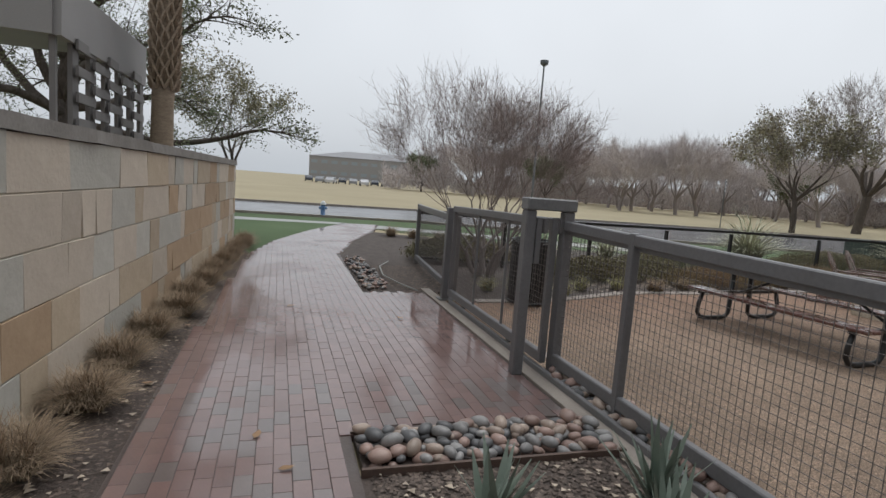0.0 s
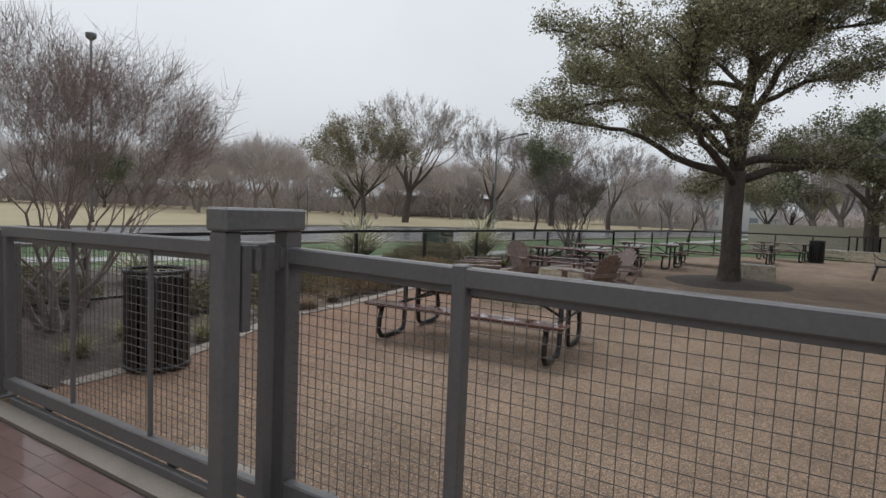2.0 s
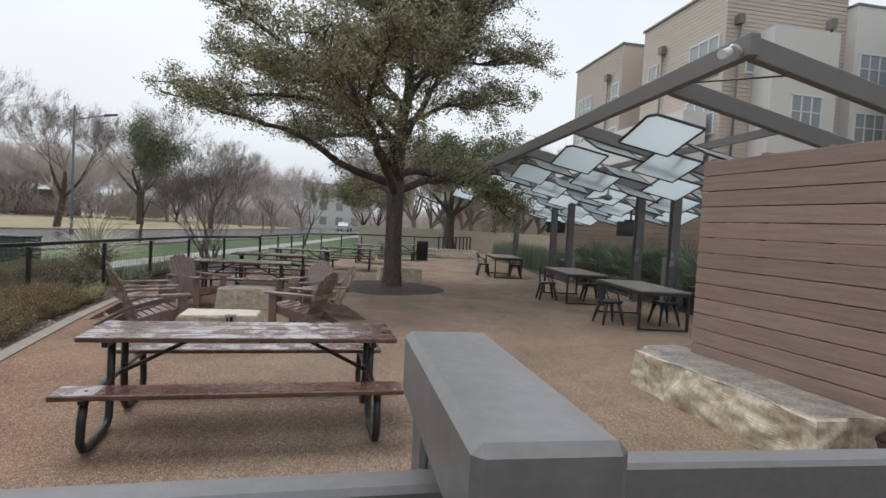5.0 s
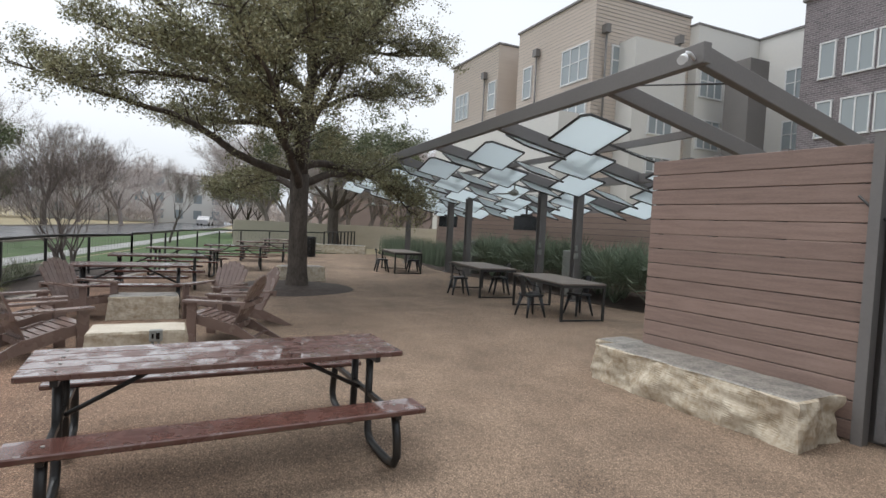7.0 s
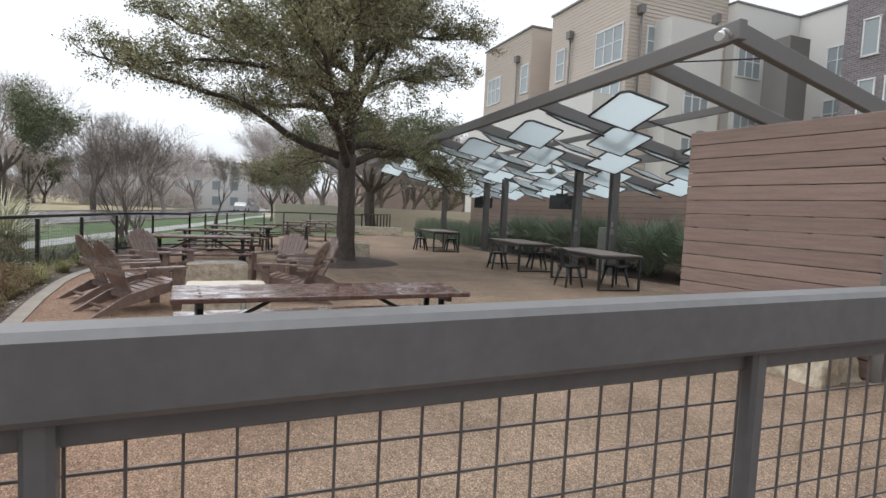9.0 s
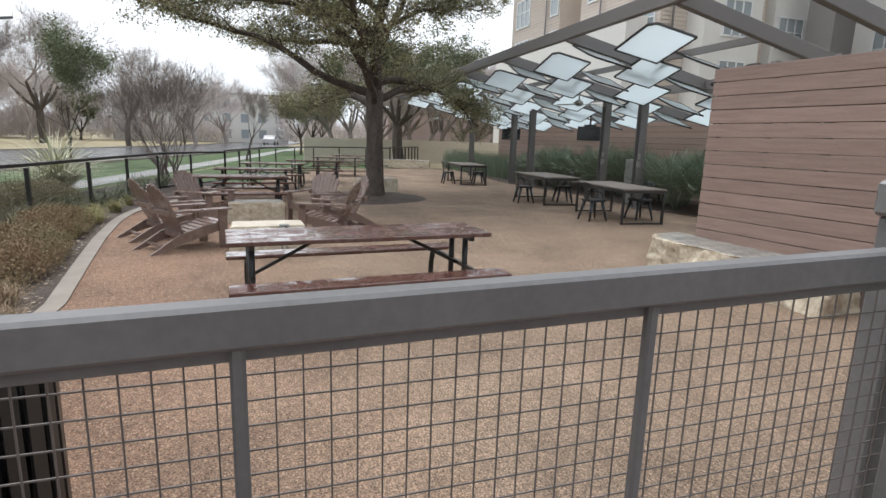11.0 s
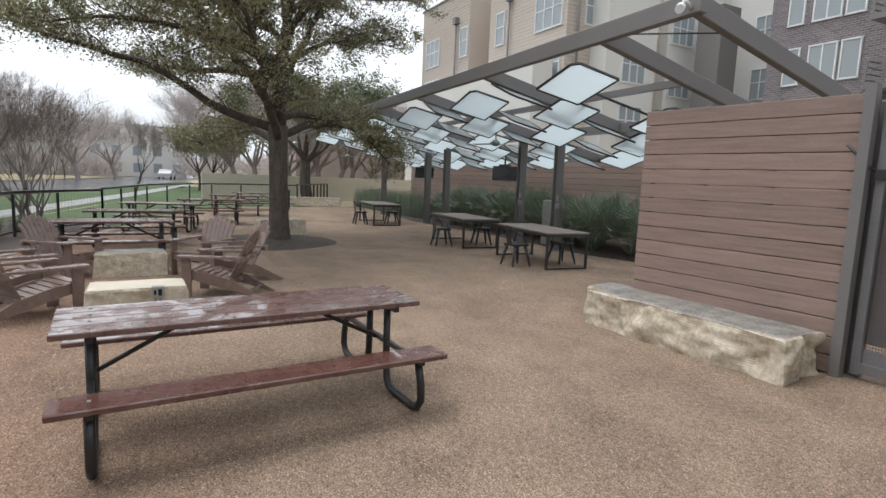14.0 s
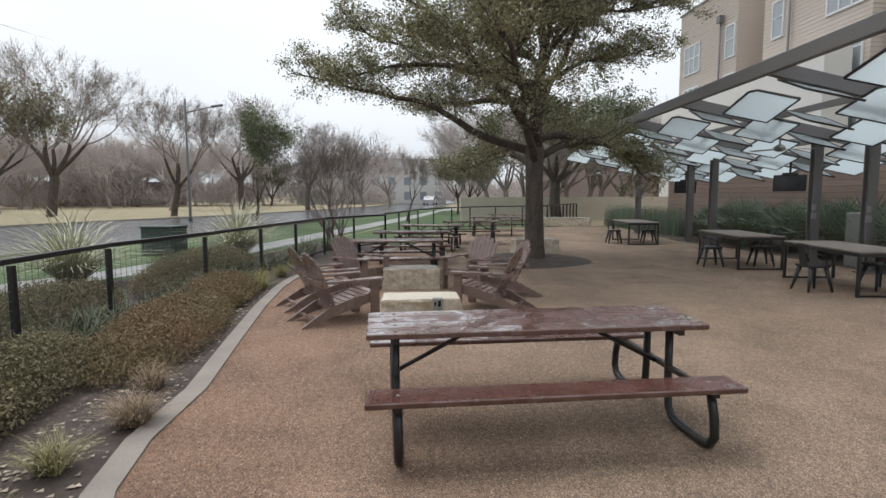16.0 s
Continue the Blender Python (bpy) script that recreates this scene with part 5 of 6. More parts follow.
gev = tree("evergreen_tree", "dark evergreen tree in the distance", 95, 30, 7.0, 3.2, 1.2, 0.2, 57, M_LEAFD, 9000, 0.16, 4, 5, 0.6, 0.3, clump=0.4)
g = random.Random(77)
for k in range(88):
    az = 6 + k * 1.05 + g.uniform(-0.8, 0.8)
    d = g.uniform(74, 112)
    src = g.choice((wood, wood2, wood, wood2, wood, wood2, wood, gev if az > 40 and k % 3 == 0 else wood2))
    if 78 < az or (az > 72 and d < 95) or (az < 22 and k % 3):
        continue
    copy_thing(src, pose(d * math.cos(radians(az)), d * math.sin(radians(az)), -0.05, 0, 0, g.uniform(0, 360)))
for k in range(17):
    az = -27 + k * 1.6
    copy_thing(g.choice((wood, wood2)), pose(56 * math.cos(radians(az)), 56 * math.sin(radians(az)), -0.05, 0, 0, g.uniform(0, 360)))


gg = np.random.default_rng(31)
n_ = 60000
az_ = np.radians(gg.uniform(-28, 80, n_))
az_ = np.where((az_ > 0.02) & (az_ < 0.1), az_ + 0.3, az_)
far_ = gg.uniform(98, 116, n_)
top_ = 3.6 + 1.6 * np.sin(az_ * 37) * np.sin(az_ * 13 + 1) + 1.0 * np.sin(az_ * 90)
z_ = gg.uniform(0, 1, n_) ** 0.8 * top_
c_ = np.stack([far_ * np.cos(az_), far_ * np.sin(az_), z_], 1)
d_ = gg.normal(0, 0.5, (n_, 3)) + np.array((0, 0, 0.8))
w_ = np.cross(d_, gg.normal(0, 1, (n_, 3)))
w_ *= 0.035 / np.linalg.norm(w_, axis=1)[:, None]
# same haze-paled twig colour as the trees above it
mesh_np("undergrowth", np.stack([c_ - w_, c_ + w_, c_ + d_ + w_, c_ + d_ - w_], 1).reshape(-1, 3), np.arange(n_ * 4).reshape(-1, 4), M_HAZETWIG, None, "brown undergrowth below the distant tree line, haze put into its colour", "stuff")

# palm trunk behind the wall
palm = thing("palm_tree", "stout palm trunk with a criss-cross of old leaf bases", "palm tree", pose(-2.25, 8.9, 0))
one("trunk", M_PALMBARK, lambda bm: tube(bm, [(0, 0, 0), (0.0, 0, 1.5), (0.01, 0, 2.5), (0.02, 0, 2.75)], [0.19, 0.165, 0.155, 0.16], 16), palm)


def boots(bm):
    for ring_ in range(17):
        for k in range(9):
            a = math.tau * (k + 0.5 * (ring_ % 2)) / 9
            for s_ in (-1, 1):
                z = 2.72 + ring_ * 0.13
                p0 = Vector((math.cos(a) * 0.17 + 0.03, math.sin(a) * 0.17, z - 0.02))
                b_ = a + s_ * math.tau / 18
                p1 = Vector((math.cos(b_) * 0.215 + 0.03, math.sin(b_) * 0.215, z + 0.15))
                bar(bm, p0, p1, 0.045, 0.03)
    tube(bm, [(0.02, 0, 2.7), (0.04, 0, 4.95)], [0.155, 0.175], 12)


one("leaf_base", M_PALMBARK, boots, palm, kind="stuff")
vs, fs = blades(0.05, 0, 60, 0.1, 1.7, 0.05, 0.8, 3, 2.0, 4.8)
raw("fronds", vs, fs, M_PALMLEAF, palm)

# shelter behind the wall
sh = thing("shelter", "grey shelter with a deep fascia and a woven slat screen", "shelter")
one("fascia", M_FASCIA, lambda bm: (bar(bm, (-2.85, 6.66, 3.19), (-2.68, 9.75, 3.12), 0.08, 0.6), bar(bm, (-2.89, 6.66, 3.19), (-8.0, 6.4, 3.19), 0.08, 0.6)), sh)
one("roof", M_ROOF, lambda bm: poly(bm, [(-2.9, 6.72), (-2.74, 9.7), (-8.0, 9.7), (-8.0, 6.45)], 3.2, 3.3), sh)
one("post", M_SLAT, lambda bm: box(bm, (-2.92, 6.74, 1.45), (0.06, 0.06, 2.9)), sh)
one("post", M_SLAT, lambda bm: box(bm, (-4.2, 6.6, 1.45), (0.06, 0.06, 2.9)), sh)
for k in range(6):
    y = 7.1 + k * 0.5
    one("upright", M_SLAT, lambda bm: box(bm, (-2.88 + 0.06 * (y - 6.5), y, 1.45), (0.05, 0.2, 2.9)), sh)
for k in range(9):
    z = 1.72 + k * 0.145
    for j in range(5):
        if (k + j) % 2 == 0:
            y = 7.1 + j * 0.5
            one("slat", M_SLAT, lambda bm: box(bm, (-2.83 + 0.06 * (y - 6.3), y + 0.25, z), (0.03, 0.72, 0.11), 2), sh)


# ---- buildings ----
def window(parent, c, w, h, axis, lights=2, mid=True):
    """A framed window on a facade; axis: the way that it looks, x or y, with its sign."""
    w, h = w * 0.9, h * 0.93
    root = thing("window", "", "")
    root.parent = parent
    sx, sy = {"y": (1, 0), "x": (0, 1)}[axis[-1]]
    n = Vector((0, 1, 0)) if axis == "+y" else Vector((-1, 0, 0)) if axis == "-x" else Vector((1, 0, 0))
    c = Vector(c)

    def put(bm, u, v, du, dv, t_, off):
        p = c + Vector((sx, sy, 0)) * u + Vector((0, 0, v)) + n * off
        box(bm, p, (sx * du + abs(n.x) * t_, sy * du + abs(n.y) * t_, dv))

    def fr(bm):
        put(bm, 0, h / 2, w + 0.12, 0.08, 0.12, 0.0)
        put(bm, 0, -h / 2, w + 0.12, 0.08, 0.12, 0.0)
        for k in range(lights + 1):
            put(bm, -w / 2 + w * k / lights, 0, 0.07, h, 0.12, 0.0)
        if mid:
            put(bm, 0, 0.1, w, 0.05, 0.1, 0.0)
    one("window_frame", M_WHITE, fr, root)
    for k in range(lights):
        one("pane", M_PANE, lambda bm: put(bm, -w / 2 + w * (k + 0.5) / lights, 0, w / lights, h, 0.03, 0.005), root)
    return root


apt = thing("apartment_building", "four-storey apartment building of tan siding, pale panels and dark brick", "building")
H = 14.65
one("wall", M_TANSIDE, lambda bm: poly(bm, [(25.9, -14.2), (33.6, -14.2), (33.6, -24), (26.5, -24), (26.5, -21.2), (25.9, -21.2)], 0, H), apt, "tan lap siding")
one("wall", M_TANSIDE, lambda bm: poly(bm, [(35.9, -14.0), (43.3, -14.0), (43.3, -24), (35.9, -24)], 0, H), apt, "tan lap siding")
one("wall", M_TANSIDE, lambda bm: poly(bm, [(33.6, -16.0), (35.9, -16.0), (35.9, -24), (33.6, -24)], 0, H - 0.3), apt)
one("wall", M_WHITESIDE, lambda bm: poly(bm, [(25.3, -21.2), (26.5, -21.2), (26.5, -27), (20.6, -27), (20.6, -26.4), (25.3, -26.4)], 0, H - 0.5), apt, "pale fibre panels")
one("wall", M_WHITESIDE, lambda bm: poly(bm, [(24.6, -15.9), (25.89, -15.9), (25.89, -19.6), (24.6, -19.6)], 0, 12.3), apt, "pale fibre panels")
one("wall", M_WHITESIDE, lambda bm: poly(bm, [(26.5, -12.6), (43.0, -12.6), (43.0, -13.9), (26.5, -13.9)], 0, 8.3), apt, "low pale parapet")
one("wall", M_DARKBRICK, lambda bm: poly(bm, [(-20, -23.3), (20.5, -23.3), (20.5, -34), (-20, -34)], 0, 14.2), apt, "dark brick")


def lap(bm):
    for k in range(69):
        z = 0.5 + k * 0.205
        box(bm, (29.75, -14.195, z), (7.72, 0.015, 0.012), rx=0)
        box(bm, (39.6, -13.99, z), (7.42, 0.03, 0.012))
        box(bm, (25.89, -17.7, z), (0.03, 7.0, 0.012))


one("lap_joints", M_FASCIA, lap, apt)
one("roof_edge", M_PERG, lambda bm: [box(bm, c_, s_) for c_, s_ in (((29.75, -17.65, H + 0.06), (7.9, 7.1, 0.12)), ((39.6, -19, H + 0.06), (7.6, 10.2, 0.12)), ((0.25, -28.6, 14.26), (40.7, 10.9, 0.12)), ((23.2, -26.7, H - 0.44), (5.3, 0.8, 0.12)), ((25.9, -24.1, H - 0.44), (1.3, 5.9, 0.12)))], apt)
for z in (2.2, 5.2, 8.2, 11.2):
    for x, w, n_ in ((27.45, 2.6, 3), (32.3, 1.0, 1), (36.6, 1.1, 1), (41.4, 2.4, 3)):
        window(apt, (x, -14.17 if x < 35 else -13.97, z), w, 2.1, "+y", n_)
    window(apt, (25.87, -16.5, z) if z > 11 else (24.57, -17.9, z), 2.4 if z > 11 else 1.9, 1.9, "-x", 3)
    for y, w in ((-22.4, 2.0), (-25.0, 1.2)):
        window(apt, (25.27, y, z - 0.3), w, 1.8, "-x", 3 if w > 1.5 else 1)
    window(apt, (22.8, -26.37, z - 0.2), 1.3, 1.9, "+y", 2)
for z in (2.1, 5.05, 8.0, 10.93):
    for x, w, n_ in ((19.2, 0.8, 1), (17.75, 1.4, 2), (16.5, 0.9, 1), (8.2, 1.4, 2), (6.9, 0.9, 1), (2.6, 1.4, 2), (-1, 0.9, 1), (-4, 1.4, 2), (-8, 1.4, 2)):
        window(apt, (x, -23.27, z), w, 1.9, "+y", n_, False)
    bal = thing("balcony", "", "")
    bal.parent = apt
    one("slab", M_PERG, lambda bm: box(bm, (13.5, -22.6, z - 1.6), (3.4, 1.4, 0.25)), bal)
    for x in (11.85, 13.0, 14.1, 15.15):
        one("rail_post", M_PERG, lambda bm: box(bm, (x, -21.95, z - 0.97), (0.08, 0.06, 1.05)), bal)
    for k in range(4):
        one("rail", M_PERG, lambda bm: box(bm, (13.5, -21.95, z - 1.3 + k * 0.27), (3.4, 0.04, 0.09 if k == 3 else 0.06)), bal)
        for sx in (11.85, 15.15):
            one("rail", M_PERG, lambda bm: box(bm, (sx, -22.63, z - 1.3 + k * 0.27), (0.04, 1.3, 0.06)), bal)
    window(apt, (14.25, -23.27, z - 0.2), 1.4, 2.3, "+y", 2, False)
    window(apt, (13.05, -23.27, z - 0.2), 0.95, 2.3, "+y", 1, False)
one("stair_tower", M_PERG, lambda bm: box(bm, (23.0, -22.5, 5.8), (1.5, 1.5, 11.6)), apt, "dark grey column")
for x, y in ((31.2, -14.1), (25.7, -14.9), (37.6, -13.9), (24.9, -19.4)):
    one("downpipe", M_PERG, lambda bm: (tube(bm, [(x, y + 0.06, 6), (x, y + 0.06, 12.6)], 0.06, 8), box(bm, (x, y + 0.1, 12.8), (0.4, 0.3, 0.45))), apt)


def far_building(name, label, cx, cy, w, d, h, rz, wallm, rows, cols, ww, wh, roofh=0.0):
    root = thing(name, label, "building", pose(cx, cy, -0.05, 0, 0, rz))
    one("wall", wallm, lambda bm: box(bm, (0, 0, h / 2), (w, d, h)), root)
    one("roof", M_ROOF, lambda bm: box(bm, (0, 0, h + 0.15), (w + 0.6, d + 0.6, 0.3)), root)
    if roofh:
        def hip(bm):
            a = [bm.verts.new(v) for v in ((-w / 2, -d / 2, h + 0.3), (w / 2, -d / 2, h + 0.3), (w / 2, d / 2, h + 0.3), (-w / 2, d / 2, h + 0.3), (-w / 4, 0, h + roofh), (w / 4, 0, h + roofh))]
            for f in ((0, 1, 5, 4), (1, 2, 5), (2, 3, 4, 5), (3, 0, 4)):
                bm.faces.new([a[i] for i in f])
        one("roof", M_ROOF, hip, root)
    for i in range(rows):
        for j in range(cols):
            one("window", M_PANE, lambda bm: box(bm, (-w / 2 + w * (j + 0.5) / cols, -d / 2 - 0.01, h * (i + 0.55) / rows), (ww, 0.06, wh)), root)


def pol(az, d):
    return d * math.cos(radians(az)), d * math.sin(radians(az))


far_building("brick_office", "low red brick building behind the far trees", *pol(44, 135), 30, 12, 3.0, -46, M_PINKBRICK, 1, 6, 3.2, 1.6)
far_building("brick_office", "low red brick building behind the far trees", *pol(60, 130), 40, 12, 3.6, -28, M_PINKBRICK, 1, 8, 3.0, 1.5)
far_building("brick_office", "low red brick building behind the far trees", *pol(31, 120), 26, 12, 3.8, -60, M_PINKBRICK, 1, 5, 3.0, 1.5)
far_building("office_building", "long dark office with grey hipped roofs on the rise", *pol(80.2, 300), 70, 30, 11.0, -10, M_FASCIA, 2, 14, 3.0, 1.6, 4.0)
far_building("townhouses", "white three-storey townhouses down the street", *pol(6.5, 112), 24, 10, 8.2, -82, M_WHITESIDE, 3, 8, 1.3, 1.5)
far_building("townhouses", "white townhouses down the street", *pol(12.5, 108), 9, 10, 7.0, -78, M_WHITESIDE, 2, 4, 1.3, 1.5)
far_building("tower", "pale high-rise far down the street", *pol(-5.0, 420), 24, 24, 36, 0, M_ROOF, 9, 5, 3.2, 1.6)
far_building("brick_office", "brown brick building behind the pale stone wall", 75, -22, 10, 24, 5.0, 0, M_PINKBRICK, 1, 3, 3.0, 1.5)


def car(x, y, rz, m_, label):
    root = thing("parked_car", label, "car", pose(x, y, -0.05, 0, 0, rz), "cars in the far car park")

    def body(bm):
        prof = [(-2.2, 0.3), (-2.2, 0.85), (-1.5, 0.95), (-1.0, 1.4), (0.6, 1.42), (1.25, 0.95), (2.15, 0.8), (2.2, 0.3)]
        a, b = [bm.verts.new((u, -0.85, v)) for u, v in prof], [bm.verts.new((u, 0.85, v)) for u, v in prof]
        bm.faces.new(a)
        bm.faces.new(b[::-1])
        for k in range(len(prof)):
            n = (k + 1) % len(prof)
            bm.faces.new((a[k], b[k], b[n], a[n]))
        bmesh.ops.recalc_face_normals(bm, faces=bm.faces[:])
    one("body", m_, body, root)
    one("windows", M_PANE, lambda bm: box(bm, (-0.2, 0, 1.15), (1.9, 1.74, 0.32)), root)
    for sx in (-1.35, 1.35):
        for sy in (-0.8, 0.8):
            one("wheel", M_SCREEN, lambda bm: bmesh.ops.create_cone(bm, cap_ends=True, segments=12, radius1=0.32, radius2=0.32, depth=0.2, matrix=Matrix.Translation((sx, sy, 0.32)) @ Euler((radians(90), 0, 0)).to_matrix().to_4x4()), root)


g = random.Random(5)
for k in range(9):
    x, y = pol(80.0 + k * 1.1 - 1.5, 120 + (k % 3) * 6)
    car(x, y, 80 + g.uniform(-8, 8), M_CAR[k % 3], "car parked far across the lawn")
car(95, 3.5, -12, M_CAR[0], "white car far down the wet street")

# ---- planting ----
g = random.Random(8)
for k in range(15):
    s = 2.6 + k * 0.82
    x, y, _ = wall_point(s + 0.6, 0, 0.24 + g.uniform(-0.04, 0.06))
    tuft("grass_clump", "tan dormant grass clump at the foot of the stone wall", "ornamental grass", x, y, 1700, 0.12, 0.36, 0.005, 0.95, 100 + k, M_STRAW, 1.35, "grass clumps along the wall")
for x, y, s in ((2.7, 15.6, 0.46), (3.3, 15.3, 0.44), (3.9, 14.6, 0.42), (4.7, 14.2, 0.4)):
    tuft("grass_clump", "round tan grass clump in the mulch bed", "ornamental grass", x, y, 350, 0.12, s, 0.008, 1.0, int(x * 50), M_STRAW, 1.4, "grass clumps in the bed")
for x, y, n, L, sd in ((0.50, 1.95, 20, 0.40, 1), (1.45, 1.95, 26, 0.48, 2), (1.25, 1.6, 18, 0.42, 7)):
    plant = thing("agave", "pale blue-green agave with upright pointed blades", "agave", pose(x, y, 0))
    for b_ in range(n):
        vs, fs = blades(0, 0, 1, 0.04, L, 0.06, 0.12, sd * 100 + b_, 0.95, 0, True)
        raw("blade", vs, fs, M_AGAVE, plant)
for k in range(16):
    x = 9.2 + (k % 4) * 0.5 + g.uniform(-0.2, 0.2) + k * 0.25
    tuft("grass_clump", "pale green feather grass by the concrete edging", "ornamental grass", x, 8.65 + g.uniform(-0.15, 0.25), 200, 0.08, 0.36, 0.006, 0.9, 200 + k, M_LIMEGRASS, 1.2, "feather grass clumps")
tuft("grass_clump", "straw feather grass clump by the concrete edging", "ornamental grass", 6.0, 7.85, 420, 0.1, 0.34, 0.006, 0.9, 301, M_STRAW, 1.2)
tuft("grass_clump", "straw feather grass clump by the concrete edging", "ornamental grass", 6.8, 8.1, 260, 0.08, 0.30, 0.006, 0.9, 302, M_STRAW, 1.3)
for k, (x, y) in enumerate(((3.1, 7.3), (3.9, 7.4), (4.5, 7.9), (5.3, 8.0), (3.4, 8.1), (2.7, 7.7))):
    tuft("grass_clump", "pale feather grass clump behind the bin", "ornamental grass", x, y, 220, 0.08, 0.32, 0.006, 0.9, 320 + k, M_LIMEGRASS, 1.2, "feather grass clumps")
shrub("hedge_shrub", "low bronze and green shrub mass behind the edging", 8.6, 8.75, 1.9, 0.6, 0.34, 9000, 0.014, 61, M_ABELIA, 8)
shrub("hedge_shrub", "low bronze shrub mass behind the edging", 10.9, 8.95, 1.3, 0.5, 0.36, 6000, 0.014, 62, M_ABELIA, 4)
shrub("hedge_shrub", "olive shrub mass inside the fence", 6.6, 9.2, 1.2, 0.5, 0.4, 5000, 0.014, 63, M_GSHRUB, 10)
shrub("hedge_shrub", "olive shrub mass outside the fence", 9.0, 10.6, 1.8, 0.6, 0.5, 7000, 0.015, 64, M_GSHRUB, 0)
shrub("hedge_shrub", "olive and bronze shrub mass outside the fence", 13.0, 10.0, 2.0, 0.6, 0.6, 8000, 0.015, 65, M_GSHRUB, -8)
shrub("hedge_shrub", "bronze shrub mass beside the sliding gate", 5.2, 9.0, 1.2, 0.4, 0.4, 2200, 0.024, 66, M_GSHRUB, 0)
shrub("hedge_shrub", "olive shrub mass in the bed behind the bin", 3.3, 10.9, 1.2, 0.7, 0.5, 2400, 0.026, 67, M_GSHRUB, 0)
for k in range(26):
    x = 6.4 + k * 0.52
    y = 9.35 + g.uniform(-0.25, 0.25) - max(0, x - 13) * 0.12
    tuft("sedge_clump", "grey-green strappy clump along the fence", "ornamental grass", x, y, 90, 0.12, 0.55, 0.014, 0.6, 400 + k, M_BLUEGRASS, 1.1, "strappy clumps along the fence")
for x, y, L, n in ((12.6, 12.3, 1.9, 460), (17.4, 10.7, 2.1, 460), (5.8, 12.0, 1.1, 140), (7.6, 11.9, 1.1, 160)):
    tuft("fountain_palm", "arching grey-green fan foliage outside the fence", "palm", x, y, n, 0.12, L, 0.03, 0.95, int(x * 10), M_ARCH, 1.5, "arching palms outside the fence")


def palmetto(x, y, s, seed):
    root = thing("palmetto", "dwarf palmetto with stiff dark green fan leaves", "palm", pose(x, y, 0), "palmettos along the board wall")
    gg = random.Random(seed)
    vs, fs, sv, sf_ = [], [], [], []
    for _ in range(34):
        a, lean = gg.uniform(0, math.tau), gg.uniform(0.15, 1.5)
        d = Vector((math.cos(a) * lean, math.sin(a) * lean, 1)).normalized()
        L = s * gg.uniform(0.5, 0.9)
        hub = d * L
        side = d.cross(Vector((math.cos(a), math.sin(a), 0.3))).normalized()
        k0 = len(sv)
        sv += [side * 0.01, -side * 0.01, hub - side * 0.006, hub + side * 0.006]
        sf_.append((k0, k0 + 1, k0 + 2, k0 + 3))
        for j in range(15):
            u = (j - 7) / 7 * 1.35
            e = (d * math.cos(u) + side * math.sin(u) + Vector((0, 0, -0.18 * abs(u)))).normalized()
            w = e.cross(d).normalized() if abs(u) > 0.01 else side
            w = e.cross(e.cross(side)).normalized() * 0.014
            ll = s * 0.52 * (1 - 0.25 * abs(u) / 1.35) * gg.uniform(0.9, 1.1)
            k0 = len(vs)
            mid_ = hub + e * ll * 0.5
            tip = hub + e * ll + Vector((0, 0, -0.06 * ll))
            vs += [hub, mid_ - w, tip, mid_ + w]
            fs.append((k0, k0 + 1, k0 + 2, k0 + 3))
    raw("fronds", vs, fs, M_PALMLEAF, root)
    raw("stalk_mass", sv, sf_, M_PALMLEAF, root)


g = random.Random(9)
for k in range(24):
    palmetto(9.4 + k * 0.52 + g.uniform(-0.2, 0.2), -4.9 + g.uniform(-0.35, 0.35) - (0.5 if k % 2 else 0), 1.3 + g.uniform(-0.15, 0.15), 500 + k)
for k in range(34):
    tuft("horsetail", "dense upright dark green reeds at the end of the pergola", "reeds", 23.0 + (k % 17) * 0.5, -4.6 - (k // 17) * 0.6, 150, 0.3, 1.1, 0.012, 0.05, 600 + k, M_PALMLEAF, 0.12, "reed clumps", True)


# ---- loose pieces: gravel, stones, chips ----
def pebble_meshes():
    made = []
    for k in range(8):
        q = B()
        bmesh.ops.create_icosphere(q, subdivisions=2, radius=1.0)
        for v in q.verts:
            v.co *= 1 + 0.13 * noise.noise(v.co * 1.2 + Vector((k * 7, 0, 0)))
            v.co = Vector((v.co.x, v.co.y * (0.62 + 0.05 * (k % 4)), v.co.z * 0.55))
        for f in q.faces:
            f.smooth = True
        me = bpy.data.meshes.new("stone")
        q.to_mesh(me)
        q.free()
        me.materials.append(M_PEB[k % 4])
        made.append(me)
    return made


PEB = pebble_meshes()


def stone_bed(label, x0, x1, y0, y1, n, size, seed, z=0.0):
    root = thing("stone_bed", label, "stone bed", None, "", "structure")
    gg = random.Random(seed)
    spots = []
    tries = 0
    while len(spots) < n and tries < n * 60:
        tries += 1
        x, y, s = gg.uniform(x0, x1), gg.uniform(y0, y1), size * gg.uniform(0.7, 1.35)
        near = sum(1 for a, b, c, _ in spots if (a - x) ** 2 + (b - y) ** 2 < (0.62 * (c + s)) ** 2)
        if near > 1:
            continue
        spots.append((x, y, s, near))
    for x, y, s, lv in spots:
        ob = new("stone", gg.choice(PEB))
        ob.parent = root
        ob.matrix_basis = pose(x, y, z + s * (0.35 + 0.55 * lv), gg.uniform(-18, 18), gg.uniform(-18, 18), gg.uniform(0, 360)) @ Matrix.Scale(s, 4)


